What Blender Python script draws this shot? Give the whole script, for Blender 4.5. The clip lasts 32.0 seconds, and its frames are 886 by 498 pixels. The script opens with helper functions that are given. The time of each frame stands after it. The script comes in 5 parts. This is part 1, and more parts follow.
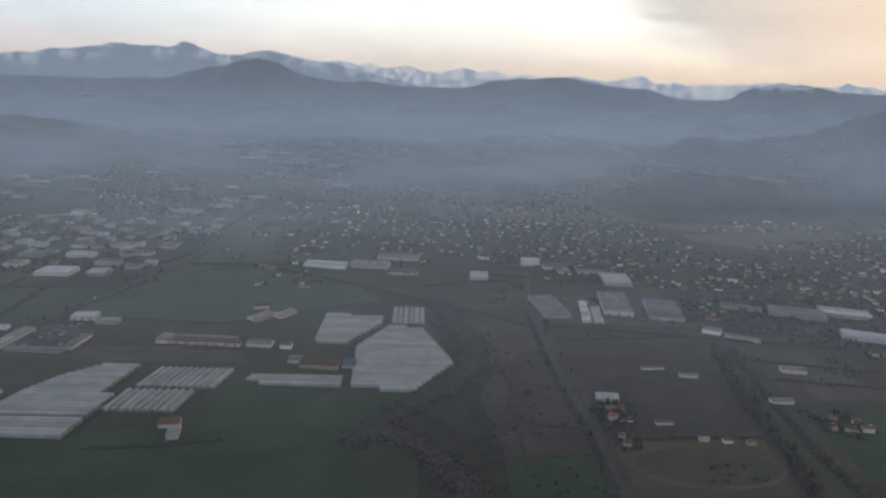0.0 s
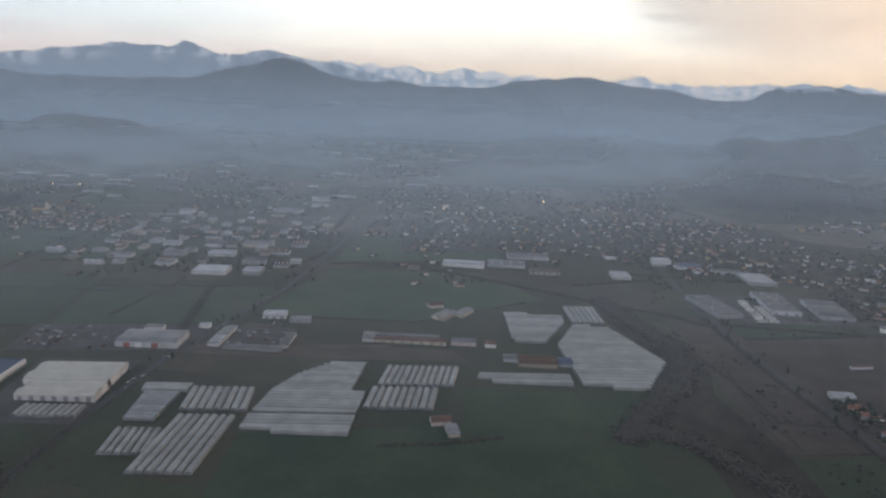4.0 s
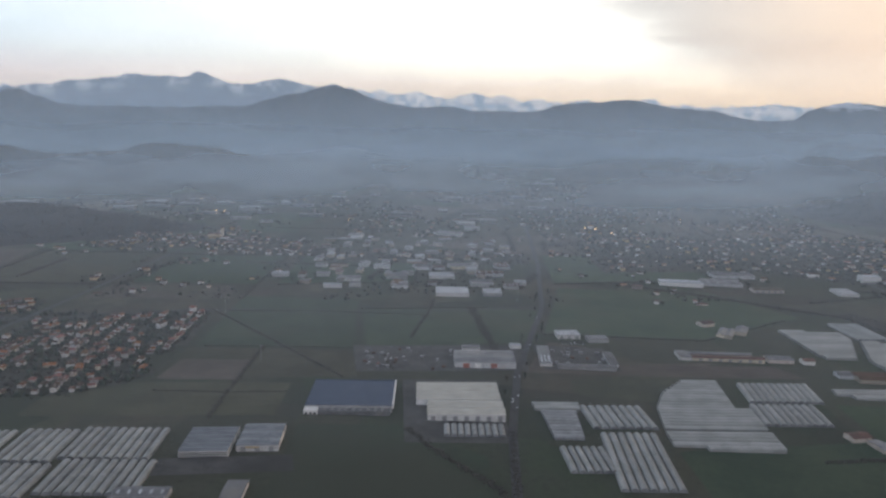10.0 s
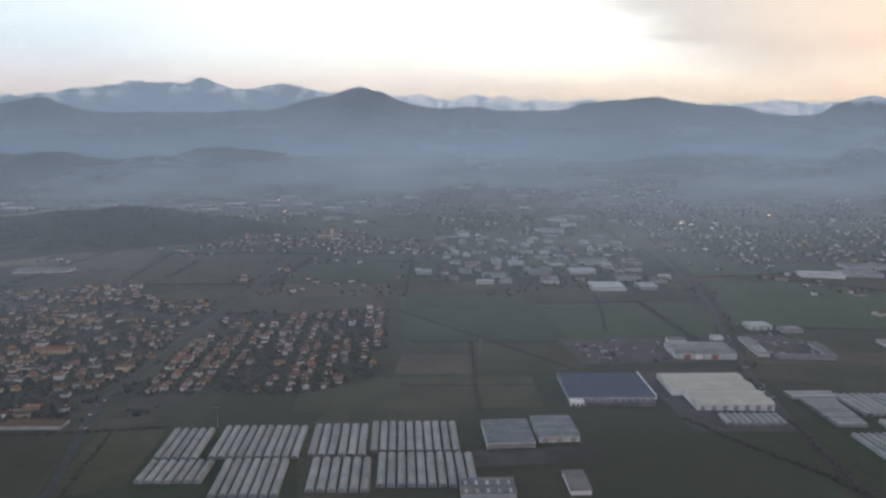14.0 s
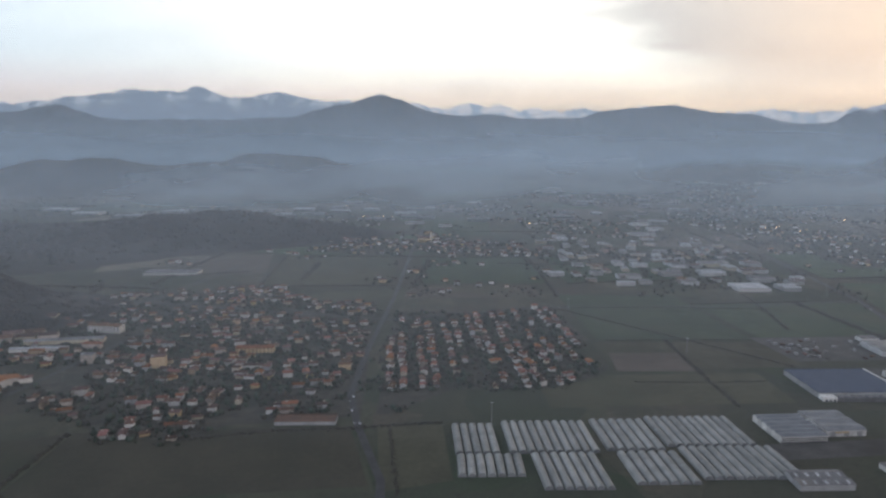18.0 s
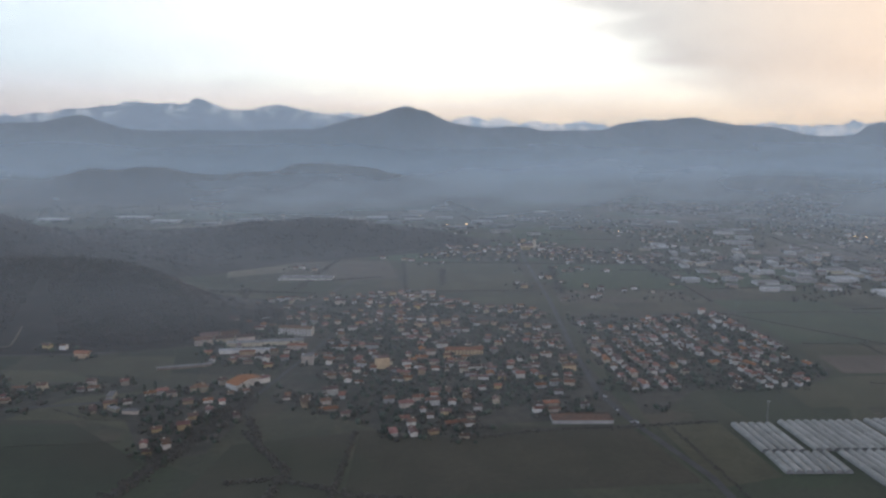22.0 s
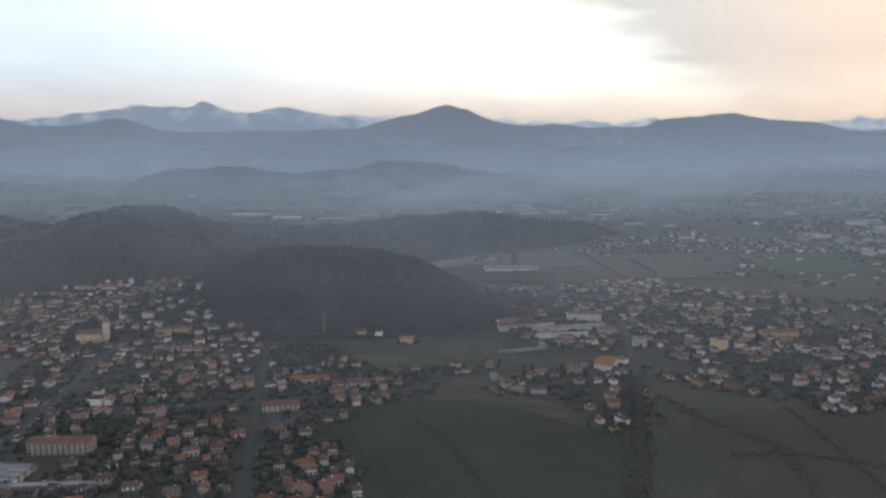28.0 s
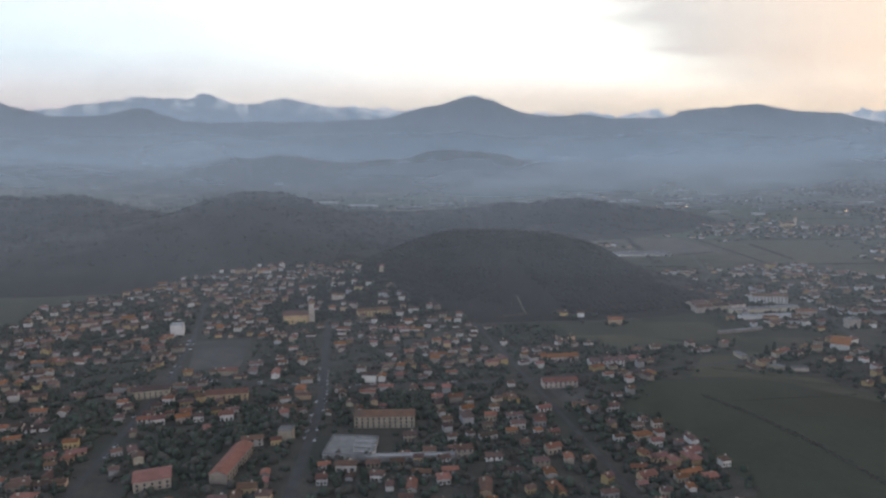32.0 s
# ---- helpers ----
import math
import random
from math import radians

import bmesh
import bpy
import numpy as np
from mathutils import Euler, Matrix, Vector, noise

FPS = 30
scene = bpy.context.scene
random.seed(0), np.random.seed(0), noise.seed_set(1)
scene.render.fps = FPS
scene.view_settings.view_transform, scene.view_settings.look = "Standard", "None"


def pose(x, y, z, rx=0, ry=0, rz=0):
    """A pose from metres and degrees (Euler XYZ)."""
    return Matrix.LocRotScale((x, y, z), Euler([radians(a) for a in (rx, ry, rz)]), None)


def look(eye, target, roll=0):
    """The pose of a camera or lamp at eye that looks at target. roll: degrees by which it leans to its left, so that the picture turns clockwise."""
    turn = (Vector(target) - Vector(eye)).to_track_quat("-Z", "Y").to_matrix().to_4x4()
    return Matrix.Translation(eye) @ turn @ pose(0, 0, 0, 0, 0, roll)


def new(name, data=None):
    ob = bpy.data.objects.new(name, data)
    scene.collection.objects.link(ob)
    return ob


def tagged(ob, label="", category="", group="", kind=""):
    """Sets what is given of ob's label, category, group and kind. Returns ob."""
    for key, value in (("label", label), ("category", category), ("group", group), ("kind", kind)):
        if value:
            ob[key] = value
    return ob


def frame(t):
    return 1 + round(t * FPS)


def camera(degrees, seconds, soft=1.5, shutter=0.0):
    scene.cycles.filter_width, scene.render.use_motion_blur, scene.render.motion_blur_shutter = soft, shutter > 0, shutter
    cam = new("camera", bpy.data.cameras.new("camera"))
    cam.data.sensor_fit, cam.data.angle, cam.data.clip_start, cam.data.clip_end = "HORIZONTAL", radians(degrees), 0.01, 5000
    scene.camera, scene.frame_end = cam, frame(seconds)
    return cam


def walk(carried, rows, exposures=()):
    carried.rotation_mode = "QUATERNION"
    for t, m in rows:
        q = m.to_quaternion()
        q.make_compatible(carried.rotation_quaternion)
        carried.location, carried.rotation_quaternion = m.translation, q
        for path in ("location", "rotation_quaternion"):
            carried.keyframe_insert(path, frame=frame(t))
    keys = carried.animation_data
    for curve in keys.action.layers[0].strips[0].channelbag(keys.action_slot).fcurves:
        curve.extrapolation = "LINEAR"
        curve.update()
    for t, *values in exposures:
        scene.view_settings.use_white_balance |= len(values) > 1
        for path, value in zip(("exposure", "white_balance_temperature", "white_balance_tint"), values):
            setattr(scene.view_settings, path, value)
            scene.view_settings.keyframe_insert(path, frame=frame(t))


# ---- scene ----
cam = camera(64.8, 32.0, soft=2.4)
PATH = [
    (0, -3.49, 1.36, 177.78, -1.437, -12.140, -1.790),
    (0.5, -22.60, 1.56, 177.24, -1.371, -12.038, -1.806),
    (1, -41.69, 1.75, 176.68, -1.238, -12.581, -1.820),
    (1.5, -60.75, 1.93, 176.10, -1.218, -12.528, -1.560),
    (2, -79.78, 2.11, 175.50, -1.216, -12.966, -1.412),
    (2.5, -98.79, 2.28, 174.89, -1.268, -12.808, -1.511),
    (3, -117.77, 2.44, 174.26, -1.358, -12.883, -1.756),
    (3.5, -136.73, 2.59, 173.62, -1.443, -12.473, -2.023),
    (5.5, -212.32, 3.13, 170.90, -1.297, -10.909, -1.000),
    (6, -231.16, 3.24, 170.19, -1.337, -9.830, -0.706),
    (6.5, -249.97, 3.35, 169.47, -1.181, -9.441, -0.598),
    (7, -268.76, 3.45, 168.73, -1.073, -9.258, -0.527),
    (7.5, -287.53, 3.54, 167.98, -0.970, -9.420, -0.770),
    (8, -306.27, 3.62, 167.22, -0.894, -9.759, -0.792),
    (8.5, -324.99, 3.70, 166.45, -0.780, -10.074, -0.858),
    (9, -343.69, 3.76, 165.68, -0.709, -10.185, -0.860),
    (9.5, -362.37, 3.82, 164.89, -0.659, -10.256, -0.967),
    (10, -381.02, 3.87, 164.09, -0.604, -10.166, -0.996),
    (10.5, -399.65, 3.91, 163.28, -0.561, -10.130, -0.957),
    (11, -418.26, 3.94, 162.47, -0.498, -10.284, -0.923),
    (11.5, -436.85, 3.97, 161.65, -0.415, -10.286, -0.930),
    (12, -455.42, 3.98, 160.82, -0.403, -10.342, -0.866),
    (12.5, -473.97, 3.99, 159.99, -0.307, -10.478, -0.470),
    (13, -492.49, 3.99, 159.15, -0.290, -10.410, -0.361),
    (13.5, -511.00, 3.98, 158.30, -0.333, -10.554, -0.254),
    (14, -529.48, 3.96, 157.45, -0.423, -10.045, 0.009),
    (14.5, -547.95, 3.93, 156.59, -0.478, -9.782, 0.218),
    (16.5, -621.61, 3.73, 153.14, -0.474, -9.758, 0.247),
    (17, -639.98, 3.66, 152.27, -0.580, -9.697, 0.185),
    (17.5, -658.33, 3.58, 151.40, -0.687, -9.574, -0.006),
    (18, -676.66, 3.49, 150.52, -0.803, -9.349, -0.042),
    (18.5, -694.97, 3.38, 149.65, -0.834, -9.599, -0.217),
    (19, -713.27, 3.28, 148.78, -0.869, -9.504, -0.321),
    (19.5, -731.55, 3.16, 147.90, -0.844, -9.475, -0.374),
    (20, -749.81, 3.03, 147.03, -0.882, -9.157, -0.333),
    (20.5, -768.05, 2.89, 146.16, -0.837, -8.809, -0.398),
    (21, -786.27, 2.74, 145.29, -0.788, -8.400, -0.377),
    (21.5, -804.48, 2.59, 144.43, -0.806, -8.131, -0.211),
    (22, -822.67, 2.42, 143.56, -0.788, -8.339, -0.166),
    (22.5, -840.85, 2.25, 142.71, -0.781, -8.815, -0.163),
    (23, -859.01, 2.06, 141.85, -0.774, -9.165, -0.291),
    (23.5, -877.15, 1.86, 141.00, -0.856, -8.929, -0.153),
    (24, -895.28, 1.66, 140.15, -0.845, -8.012, 0.105),
    (24.5, -913.39, 1.44, 139.31, -0.756, -7.740, 0.420),
    (25, -931.48, 1.22, 138.48, -0.620, -7.703, 0.727),
    (25.5, -949.56, 0.98, 137.65, -0.550, -8.002, 0.704),
    (27.5, -1021.74, -0.06, 134.41, -0.391, -8.818, 0.590),
    (28, -1039.75, -0.34, 133.62, -0.394, -8.313, 0.448),
    (28.5, -1057.74, -0.64, 132.84, -0.335, -8.467, 0.308),
    (29, -1075.73, -0.94, 132.07, -0.347, -8.598, 0.184),
    (29.5, -1093.69, -1.26, 131.31, -0.296, -8.988, 0.010),
    (30, -1111.65, -1.59, 130.56, -0.269, -9.275, 0.001),
    (30.5, -1129.59, -1.93, 129.82, -0.264, -9.481, 0.110),
    (31, -1147.52, -2.27, 129.10, -0.287, -9.347, 0.286),
    (31.5, -1165.44, -2.63, 128.38, -0.283, -9.100, 0.435),
    (32, -1183.34, -3.00, 127.68, -0.286, -8.957, 0.411),
]
walk(cam, [(t, pose(x, y, z, 90 + pitch, roll, yaw)) for t, x, y, z, yaw, pitch, roll in PATH],
     [(0, 0.17), (3.5, 0.22), (6, 0.30), (24, 0.34), (32, 0.41)])

# ---- light: dusk sky, sun just at the horizon off to the right ----
SUN_TURN = 62.0   # degrees to the right of straight ahead
SUN_UP = 3.0


class Nodes:
    """A short way to write node trees."""

    def __init__(self, tree):
        self.tree = tree
        tree.nodes.clear()

    def add(self, kind):
        return self.tree.nodes.new(kind)

    def link(self, a, b):
        self.tree.links.new(a, b)

    def value(self, slot, v):
        if hasattr(v, "is_output"):
            self.link(v, slot)
        else:
            slot.default_value = v

    def math(self, op, a, b=0.0, c=0.0, clamp=False):
        n = self.add("ShaderNodeMath")
        n.operation, n.use_clamp = op, clamp
        for slot, v in zip(n.inputs, (a, b, c)):
            self.value(slot, v)
        return n.outputs[0]

    def noise(self, where, scale, detail=4.0, rough=0.55, dims="3D"):
        n = self.add("ShaderNodeTexNoise")
        n.noise_dimensions = dims
        if dims == "1D":
            self.value(n.inputs["W"], where)
        else:
            self.value(n.inputs["Vector"], where)
        n.inputs["Scale"].default_value, n.inputs["Detail"].default_value, n.inputs["Roughness"].default_value = scale, detail, rough
        return n.outputs["Fac"]

    def span(self, v, a, b, lo=0.0, hi=1.0, smooth=True):
        n = self.add("ShaderNodeMapRange")
        n.interpolation_type = "SMOOTHSTEP" if smooth else "LINEAR"
        for slot, x in zip((0, 1, 2, 3, 4), (v, a, b, lo, hi)):
            self.value(n.inputs[slot], x)
        return n.outputs[0]

    def mix(self, f, a, b, how="MIX"):
        n = self.add("ShaderNodeMix")
        n.data_type, n.blend_type = "RGBA", how
        self.value(n.inputs[0], f)
        for slot, c in ((6, a), (7, b)):
            self.value(n.inputs[slot], c if hasattr(c, "is_output") else (*c, 1.0))
        return n.outputs[2]


def build_sky():
    world = bpy.data.worlds.new("dusk_sky")
    scene.world = world
    world.use_nodes = True
    g = Nodes(world.node_tree)
    sky = g.add("ShaderNodeTexSky")
    sky.sky_type, sky.sun_disc, sky.air_density, sky.dust_density = "NISHITA", False, 1.2, 2.0
    sky.sun_elevation, sky.sun_rotation = radians(SUN_UP), radians(SUN_TURN)
    way = g.add("ShaderNodeTexCoord").outputs["Generated"]
    cut = g.add("ShaderNodeSeparateXYZ")
    g.link(way, cut.inputs[0])
    x, y, z = cut.outputs
    turn = g.math("MULTIPLY", g.math("ARCTAN2", x, y), 57.2958)
    flat = g.math("SQRT", g.math("ADD", g.math("MULTIPLY", x, x), g.math("MULTIPLY", y, y)))
    up = g.math("MULTIPLY", g.math("ARCTAN2", z, flat), 57.2958)
    # glow of the low sun: bright and warm near the horizon, blue and dimmer overhead
    low = g.mix(g.span(turn, -40, 40), (0.92, 0.77, 0.71), (1.22, 0.94, 0.63))
    mid = g.mix(g.span(turn, -36, 6), (0.78, 0.90, 1.0), (1.38, 1.36, 1.27))
    air = g.mix(g.span(up, 1.2, 6.5), low, mid)
    air = g.mix(g.span(up, 11, 34), air, (0.36, 0.44, 0.60))
    # added bright belt low in the sky behind, which lights the mist
    behind = g.mix(g.span(up, 6, 34), (1.42, 1.52, 1.85), (0.36, 0.44, 0.60))
    air = g.mix(g.span(g.math("ABSOLUTE", turn), 60, 150), air, behind)
    # veil of cloud, upper right
    at = g.add("ShaderNodeCombineXYZ")
    g.link(g.math("MULTIPLY", turn, 0.045), at.inputs[0])
    g.link(g.math("MULTIPLY", up, 0.30), at.inputs[1])
    ruffle = g.noise(at.outputs[0], 1.6, 6.0, 0.6)
    edge = g.math("ADD", g.math("MULTIPLY", turn, 0.5), g.math("MULTIPLY", up, 0.85))
    edge = g.math("ADD", edge, g.math("MULTIPLY", ruffle, 9.0))
    veil = g.span(edge, 16.4, 21.4)
    veil = g.math("MULTIPLY", veil, g.span(up, 1.0, 6.0, 0.05, 0.88))
    cloud = g.mix(g.span(turn, 14, 34), (0.58, 0.55, 0.55), (0.84, 0.62, 0.48))
    cloud = g.mix(g.span(up, 11, 26), cloud, (0.42, 0.42, 0.46))
    air = g.mix(veil, air, cloud)
    blend = g.mix(0.04, air, sky.outputs[0])
    # snowy ranges beyond the plain, painted into the sky, too far to shift
    rough = g.math("ADD", g.math("MULTIPLY", g.math("SUBTRACT", g.noise(turn, 0.8, 6.0, 0.62, "1D"), 0.5), 1.0),
                   g.math("MULTIPLY", g.math("ABSOLUTE", g.math("SUBTRACT", g.noise(turn, 2.4, 4.0, 0.6, "1D"), 0.5)), -1.1))

    def ridge(peaks, jag, base, lift):
        line = base
        for a, h, slope in peaks:
            top = g.math("SUBTRACT", h, g.math("MULTIPLY", g.math("ABSOLUTE", g.math("SUBTRACT", turn, a)), slope))
            line = g.math("SMOOTH_MAX", line, top, 0.25) if not isinstance(line, float) else g.math("MAXIMUM", top, line)
        return g.math("ADD", line, g.math("MULTIPLY_ADD", rough, jag, lift))

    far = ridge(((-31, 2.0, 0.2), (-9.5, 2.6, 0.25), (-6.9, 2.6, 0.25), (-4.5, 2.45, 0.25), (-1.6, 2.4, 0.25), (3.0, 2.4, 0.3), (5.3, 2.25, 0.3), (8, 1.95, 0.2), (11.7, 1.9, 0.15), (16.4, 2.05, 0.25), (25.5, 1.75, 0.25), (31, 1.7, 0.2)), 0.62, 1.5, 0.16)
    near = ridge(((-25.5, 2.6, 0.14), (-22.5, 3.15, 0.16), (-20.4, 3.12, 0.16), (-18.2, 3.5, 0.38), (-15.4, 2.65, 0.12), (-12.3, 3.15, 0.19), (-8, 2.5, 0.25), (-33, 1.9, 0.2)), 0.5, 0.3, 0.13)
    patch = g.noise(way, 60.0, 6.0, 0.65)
    # the haze of distance is painted into these pale blue range colours
    hazed_far = g.mix(g.span(patch, 0.42, 0.56), (0.30, 0.37, 0.47), (0.66, 0.64, 0.66))
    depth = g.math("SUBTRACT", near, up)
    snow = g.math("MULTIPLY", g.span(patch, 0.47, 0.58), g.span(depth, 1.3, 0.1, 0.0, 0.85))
    hazed_near = g.mix(snow, (0.155, 0.195, 0.265), (0.40, 0.43, 0.49))
    blend = g.mix(g.span(g.math("SUBTRACT", far, up), -0.03, 0.03), blend, hazed_far)
    blend = g.mix(g.span(depth, -0.03, 0.03), blend, hazed_near)
    blend = g.mix(g.span(up, 0.0, -1.5), blend, (0.10, 0.11, 0.13))
    back = g.add("ShaderNodeBackground")
    back.inputs["Strength"].default_value = 1.0
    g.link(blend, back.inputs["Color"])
    out = g.add("ShaderNodeOutputWorld")
    g.link(back.outputs[0], out.inputs["Surface"])


build_sky()
sun = new("sun", bpy.data.lights.new("sun", "SUN"))
sun.data.energy, sun.data.angle, sun.data.color = 0.25, radians(25), (1.0, 0.78, 0.6)
sun.matrix_world = look((0, 0, 0), (-math.sin(radians(SUN_TURN)), -math.cos(radians(SUN_TURN)), -math.tan(radians(9))))


# ---- materials ----
def surface(name, a, b, scale, rough=0.9, fine=None, each=0.0, bump=0.0, metal=0.0, c=None):
    """Two colours mixed by coarse and fine noise; each: how far every object's own shade may differ; c: a third colour in large stains."""
    m = bpy.data.materials.new(name)
    m.use_nodes = True
    g = Nodes(m.node_tree)
    where = g.add("ShaderNodeNewGeometry").outputs["Position"]
    coarse = g.noise(where, 1.0 / scale, 5.0, 0.6)
    grain = g.noise(where, 1.0 / (fine or scale * 0.12), 3.0, 0.6)
    f = g.span(g.math("ADD", g.math("MULTIPLY", coarse, 0.65), g.math("MULTIPLY", grain, 0.35)), 0.36, 0.64)
    col = g.mix(f, a, b)
    if c:
        col = g.mix(g.span(g.noise(where, 0.22 / scale, 3.0), 0.5, 0.68), col, c)
    if each:
        own, piece = g.add("ShaderNodeObjectInfo").outputs["Random"], g.add("ShaderNodeNewGeometry").outputs["Random Per Island"]
        r = g.math("FRACT", g.math("ADD", own, piece))
        tone = g.add("ShaderNodeHueSaturation")
        g.link(g.span(r, 0, 1, 1 - each, 1 + each, False), tone.inputs["Value"])
        r2 = g.math("FRACT", g.math("MULTIPLY", r, 7.31))
        g.link(g.span(r2, 0, 1, 0.5 - each * 0.05, 0.5 + each * 0.05, False), tone.inputs["Hue"])
        g.link(g.span(r2, 0, 1, 1 - each * 0.6, 1 + each * 0.4, False), tone.inputs["Saturation"])
        g.link(col, tone.inputs["Color"])
        col = tone.outputs[0]
    s = g.add("ShaderNodeBsdfPrincipled")
    g.link(col, s.inputs["Base Color"])
    s.inputs["Roughness"].default_value, s.inputs["Metallic"].default_value = rough, metal
    s.inputs["Specular IOR Level"].default_value = 0.3
    if bump:
        n = g.add("ShaderNodeBump")
        n.inputs["Strength"].default_value, n.inputs["Distance"].default_value = 0.6, bump
        g.link(grain, n.inputs["Height"])
        g.link(n.outputs[0], s.inputs["Normal"])
    o = g.add("ShaderNodeOutputMaterial")
    g.link(s.outputs[0], o.inputs["Surface"])
    return m


M = {}
M["grass"] = surface("winter_grass", (0.027, 0.046, 0.026), (0.042, 0.062, 0.034), 40, fine=3, each=0.16, c=(0.052, 0.058, 0.036))
M["dull_grass"] = surface("dull_grass", (0.044, 0.044, 0.029), (0.064, 0.062, 0.042), 30, fine=3, each=0.16, c=(0.040, 0.046, 0.029))
M["brown_meadow"] = surface("brownish_meadow", (0.036, 0.036, 0.025), (0.052, 0.048, 0.034), 40, fine=3, each=0.12, c=(0.030, 0.036, 0.023))
M["olive"] = surface("olive_meadow", (0.025, 0.036, 0.022), (0.039, 0.049, 0.030), 40, fine=3, each=0.14, c=(0.034, 0.036, 0.024))
M["soil"] = surface("ploughed_soil", (0.060, 0.050, 0.042), (0.088, 0.074, 0.060), 25, fine=2, each=0.18, c=(0.062, 0.060, 0.042))
M["dark_soil"] = surface("dark_soil", (0.038, 0.033, 0.030), (0.060, 0.052, 0.045), 25, fine=2, each=0.15, c=(0.036, 0.040, 0.030))
M["dark_grass"] = surface("dark_grass", (0.021, 0.038, 0.023), (0.034, 0.052, 0.030), 40, fine=3, each=0.12, c=(0.034, 0.040, 0.027))
M["stubble"] = surface("stubble", (0.086, 0.076, 0.055), (0.115, 0.098, 0.070), 30, fine=3, each=0.15)
M["dark_scrub"] = surface("dark_scrub_ground", (0.017, 0.019, 0.016), (0.034, 0.033, 0.027), 14, fine=1.5)
M["gardens"] = surface("garden_ground", (0.030, 0.031, 0.026), (0.062, 0.057, 0.047), 9, fine=1.2, c=(0.030, 0.035, 0.027))
M["asphalt"] = surface("asphalt", (0.030, 0.030, 0.033), (0.046, 0.046, 0.049), 8, fine=0.8, rough=0.75)
M["track"] = surface("gravel_track", (0.075, 0.068, 0.058), (0.12, 0.108, 0.092), 8, fine=0.8)
M["yard"] = surface("concrete_yard", (0.048, 0.047, 0.047), (0.080, 0.078, 0.074), 12, fine=1, c=(0.040, 0.040, 0.038))
M["wall"] = surface("rendered_wall", (0.29, 0.25, 0.205), (0.40, 0.35, 0.29), 3, each=0.42)
M["wall_white"] = surface("white_render", (0.46, 0.445, 0.42), (0.58, 0.565, 0.54), 3, each=0.28)
M["wall_ochre"] = surface("ochre_render", (0.34, 0.25, 0.15), (0.43, 0.325, 0.20), 3, each=0.34)
M["wall_grey"] = surface("grey_panel_wall", (0.28, 0.28, 0.285), (0.38, 0.38, 0.375), 5, each=0.38)
M["tiles"] = surface("clay_roof_tiles", (0.074, 0.042, 0.032), (0.114, 0.062, 0.046), 3, fine=0.35, each=0.48, bump=0.03, c=(0.070, 0.048, 0.040))
M["tiles_red"] = surface("red_roof_tiles", (0.140, 0.058, 0.038), (0.195, 0.080, 0.052), 3, fine=0.35, each=0.42, bump=0.03)
M["sheet_roof"] = surface("fibre_cement_roof", (0.085, 0.086, 0.092), (0.16, 0.16, 0.165), 7, fine=0.7, each=0.40, rough=0.6, c=(0.17, 0.16, 0.15))
M["pale_roof"] = surface("pale_membrane_roof", (0.24, 0.25, 0.26), (0.36, 0.37, 0.38), 8, fine=0.8, each=0.3, rough=0.6)
M["blue_roof"] = surface("blue_panel_roof", (0.042, 0.060, 0.098), (0.058, 0.078, 0.120), 5, rough=0.75)
M["glazed_roof"] = surface("glazed_roof", (0.105, 0.116, 0.130), (0.165, 0.176, 0.190), 5, fine=0.6, rough=0.5)
M["cream_roof"] = surface("cream_sheet_roof", (0.32, 0.31, 0.27), (0.42, 0.40, 0.35), 7, fine=0.6, rough=0.6)
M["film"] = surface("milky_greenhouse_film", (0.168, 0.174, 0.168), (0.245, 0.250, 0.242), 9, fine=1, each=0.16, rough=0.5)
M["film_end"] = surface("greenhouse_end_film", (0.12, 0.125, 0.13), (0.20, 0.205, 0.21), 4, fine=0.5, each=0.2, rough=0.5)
M["metal"] = surface("galvanised_steel", (0.30, 0.31, 0.32), (0.40, 0.40, 0.41), 2, rough=0.45, metal=0.6)
M["pane"] = surface("window_glass", (0.035, 0.042, 0.05), (0.06, 0.068, 0.078), 2, rough=0.15)
M["red"] = surface("red_panel", (0.24, 0.10, 0.085), (0.30, 0.13, 0.11), 3)
M["bark"] = surface("bark", (0.065, 0.052, 0.042), (0.10, 0.082, 0.066), 0.6)
M["bare"] = surface("bare_twigs", (0.040, 0.039, 0.034), (0.062, 0.058, 0.050), 2.5, fine=0.4, each=0.2)
M["evergreen"] = surface("evergreen_needles", (0.028, 0.040, 0.030), (0.050, 0.066, 0.048), 2.0, fine=0.3, each=0.25)
M["conifer"] = surface("dark_conifer", (0.018, 0.027, 0.021), (0.034, 0.046, 0.034), 2.0, fine=0.3, each=0.25)
M["wood"] = surface("bare_woodland", (0.014, 0.015, 0.015), (0.024, 0.022, 0.021), 40, fine=6, c=(0.018, 0.020, 0.017))
M["far_wood"] = surface("wooded_slope", (0.022, 0.024, 0.023), (0.046, 0.044, 0.038), 90, fine=9, bump=3.0)
M["shutter"] = surface("grey_loading_door", (0.18, 0.18, 0.18), (0.25, 0.25, 0.25), 2)
M["car"] = surface("car_paint", (0.30, 0.30, 0.31), (0.34, 0.34, 0.35), 1, rough=0.3, each=0.9)
M["tyre"] = surface("tyre_rubber", (0.02, 0.02, 0.02), (0.03, 0.03, 0.03), 1)


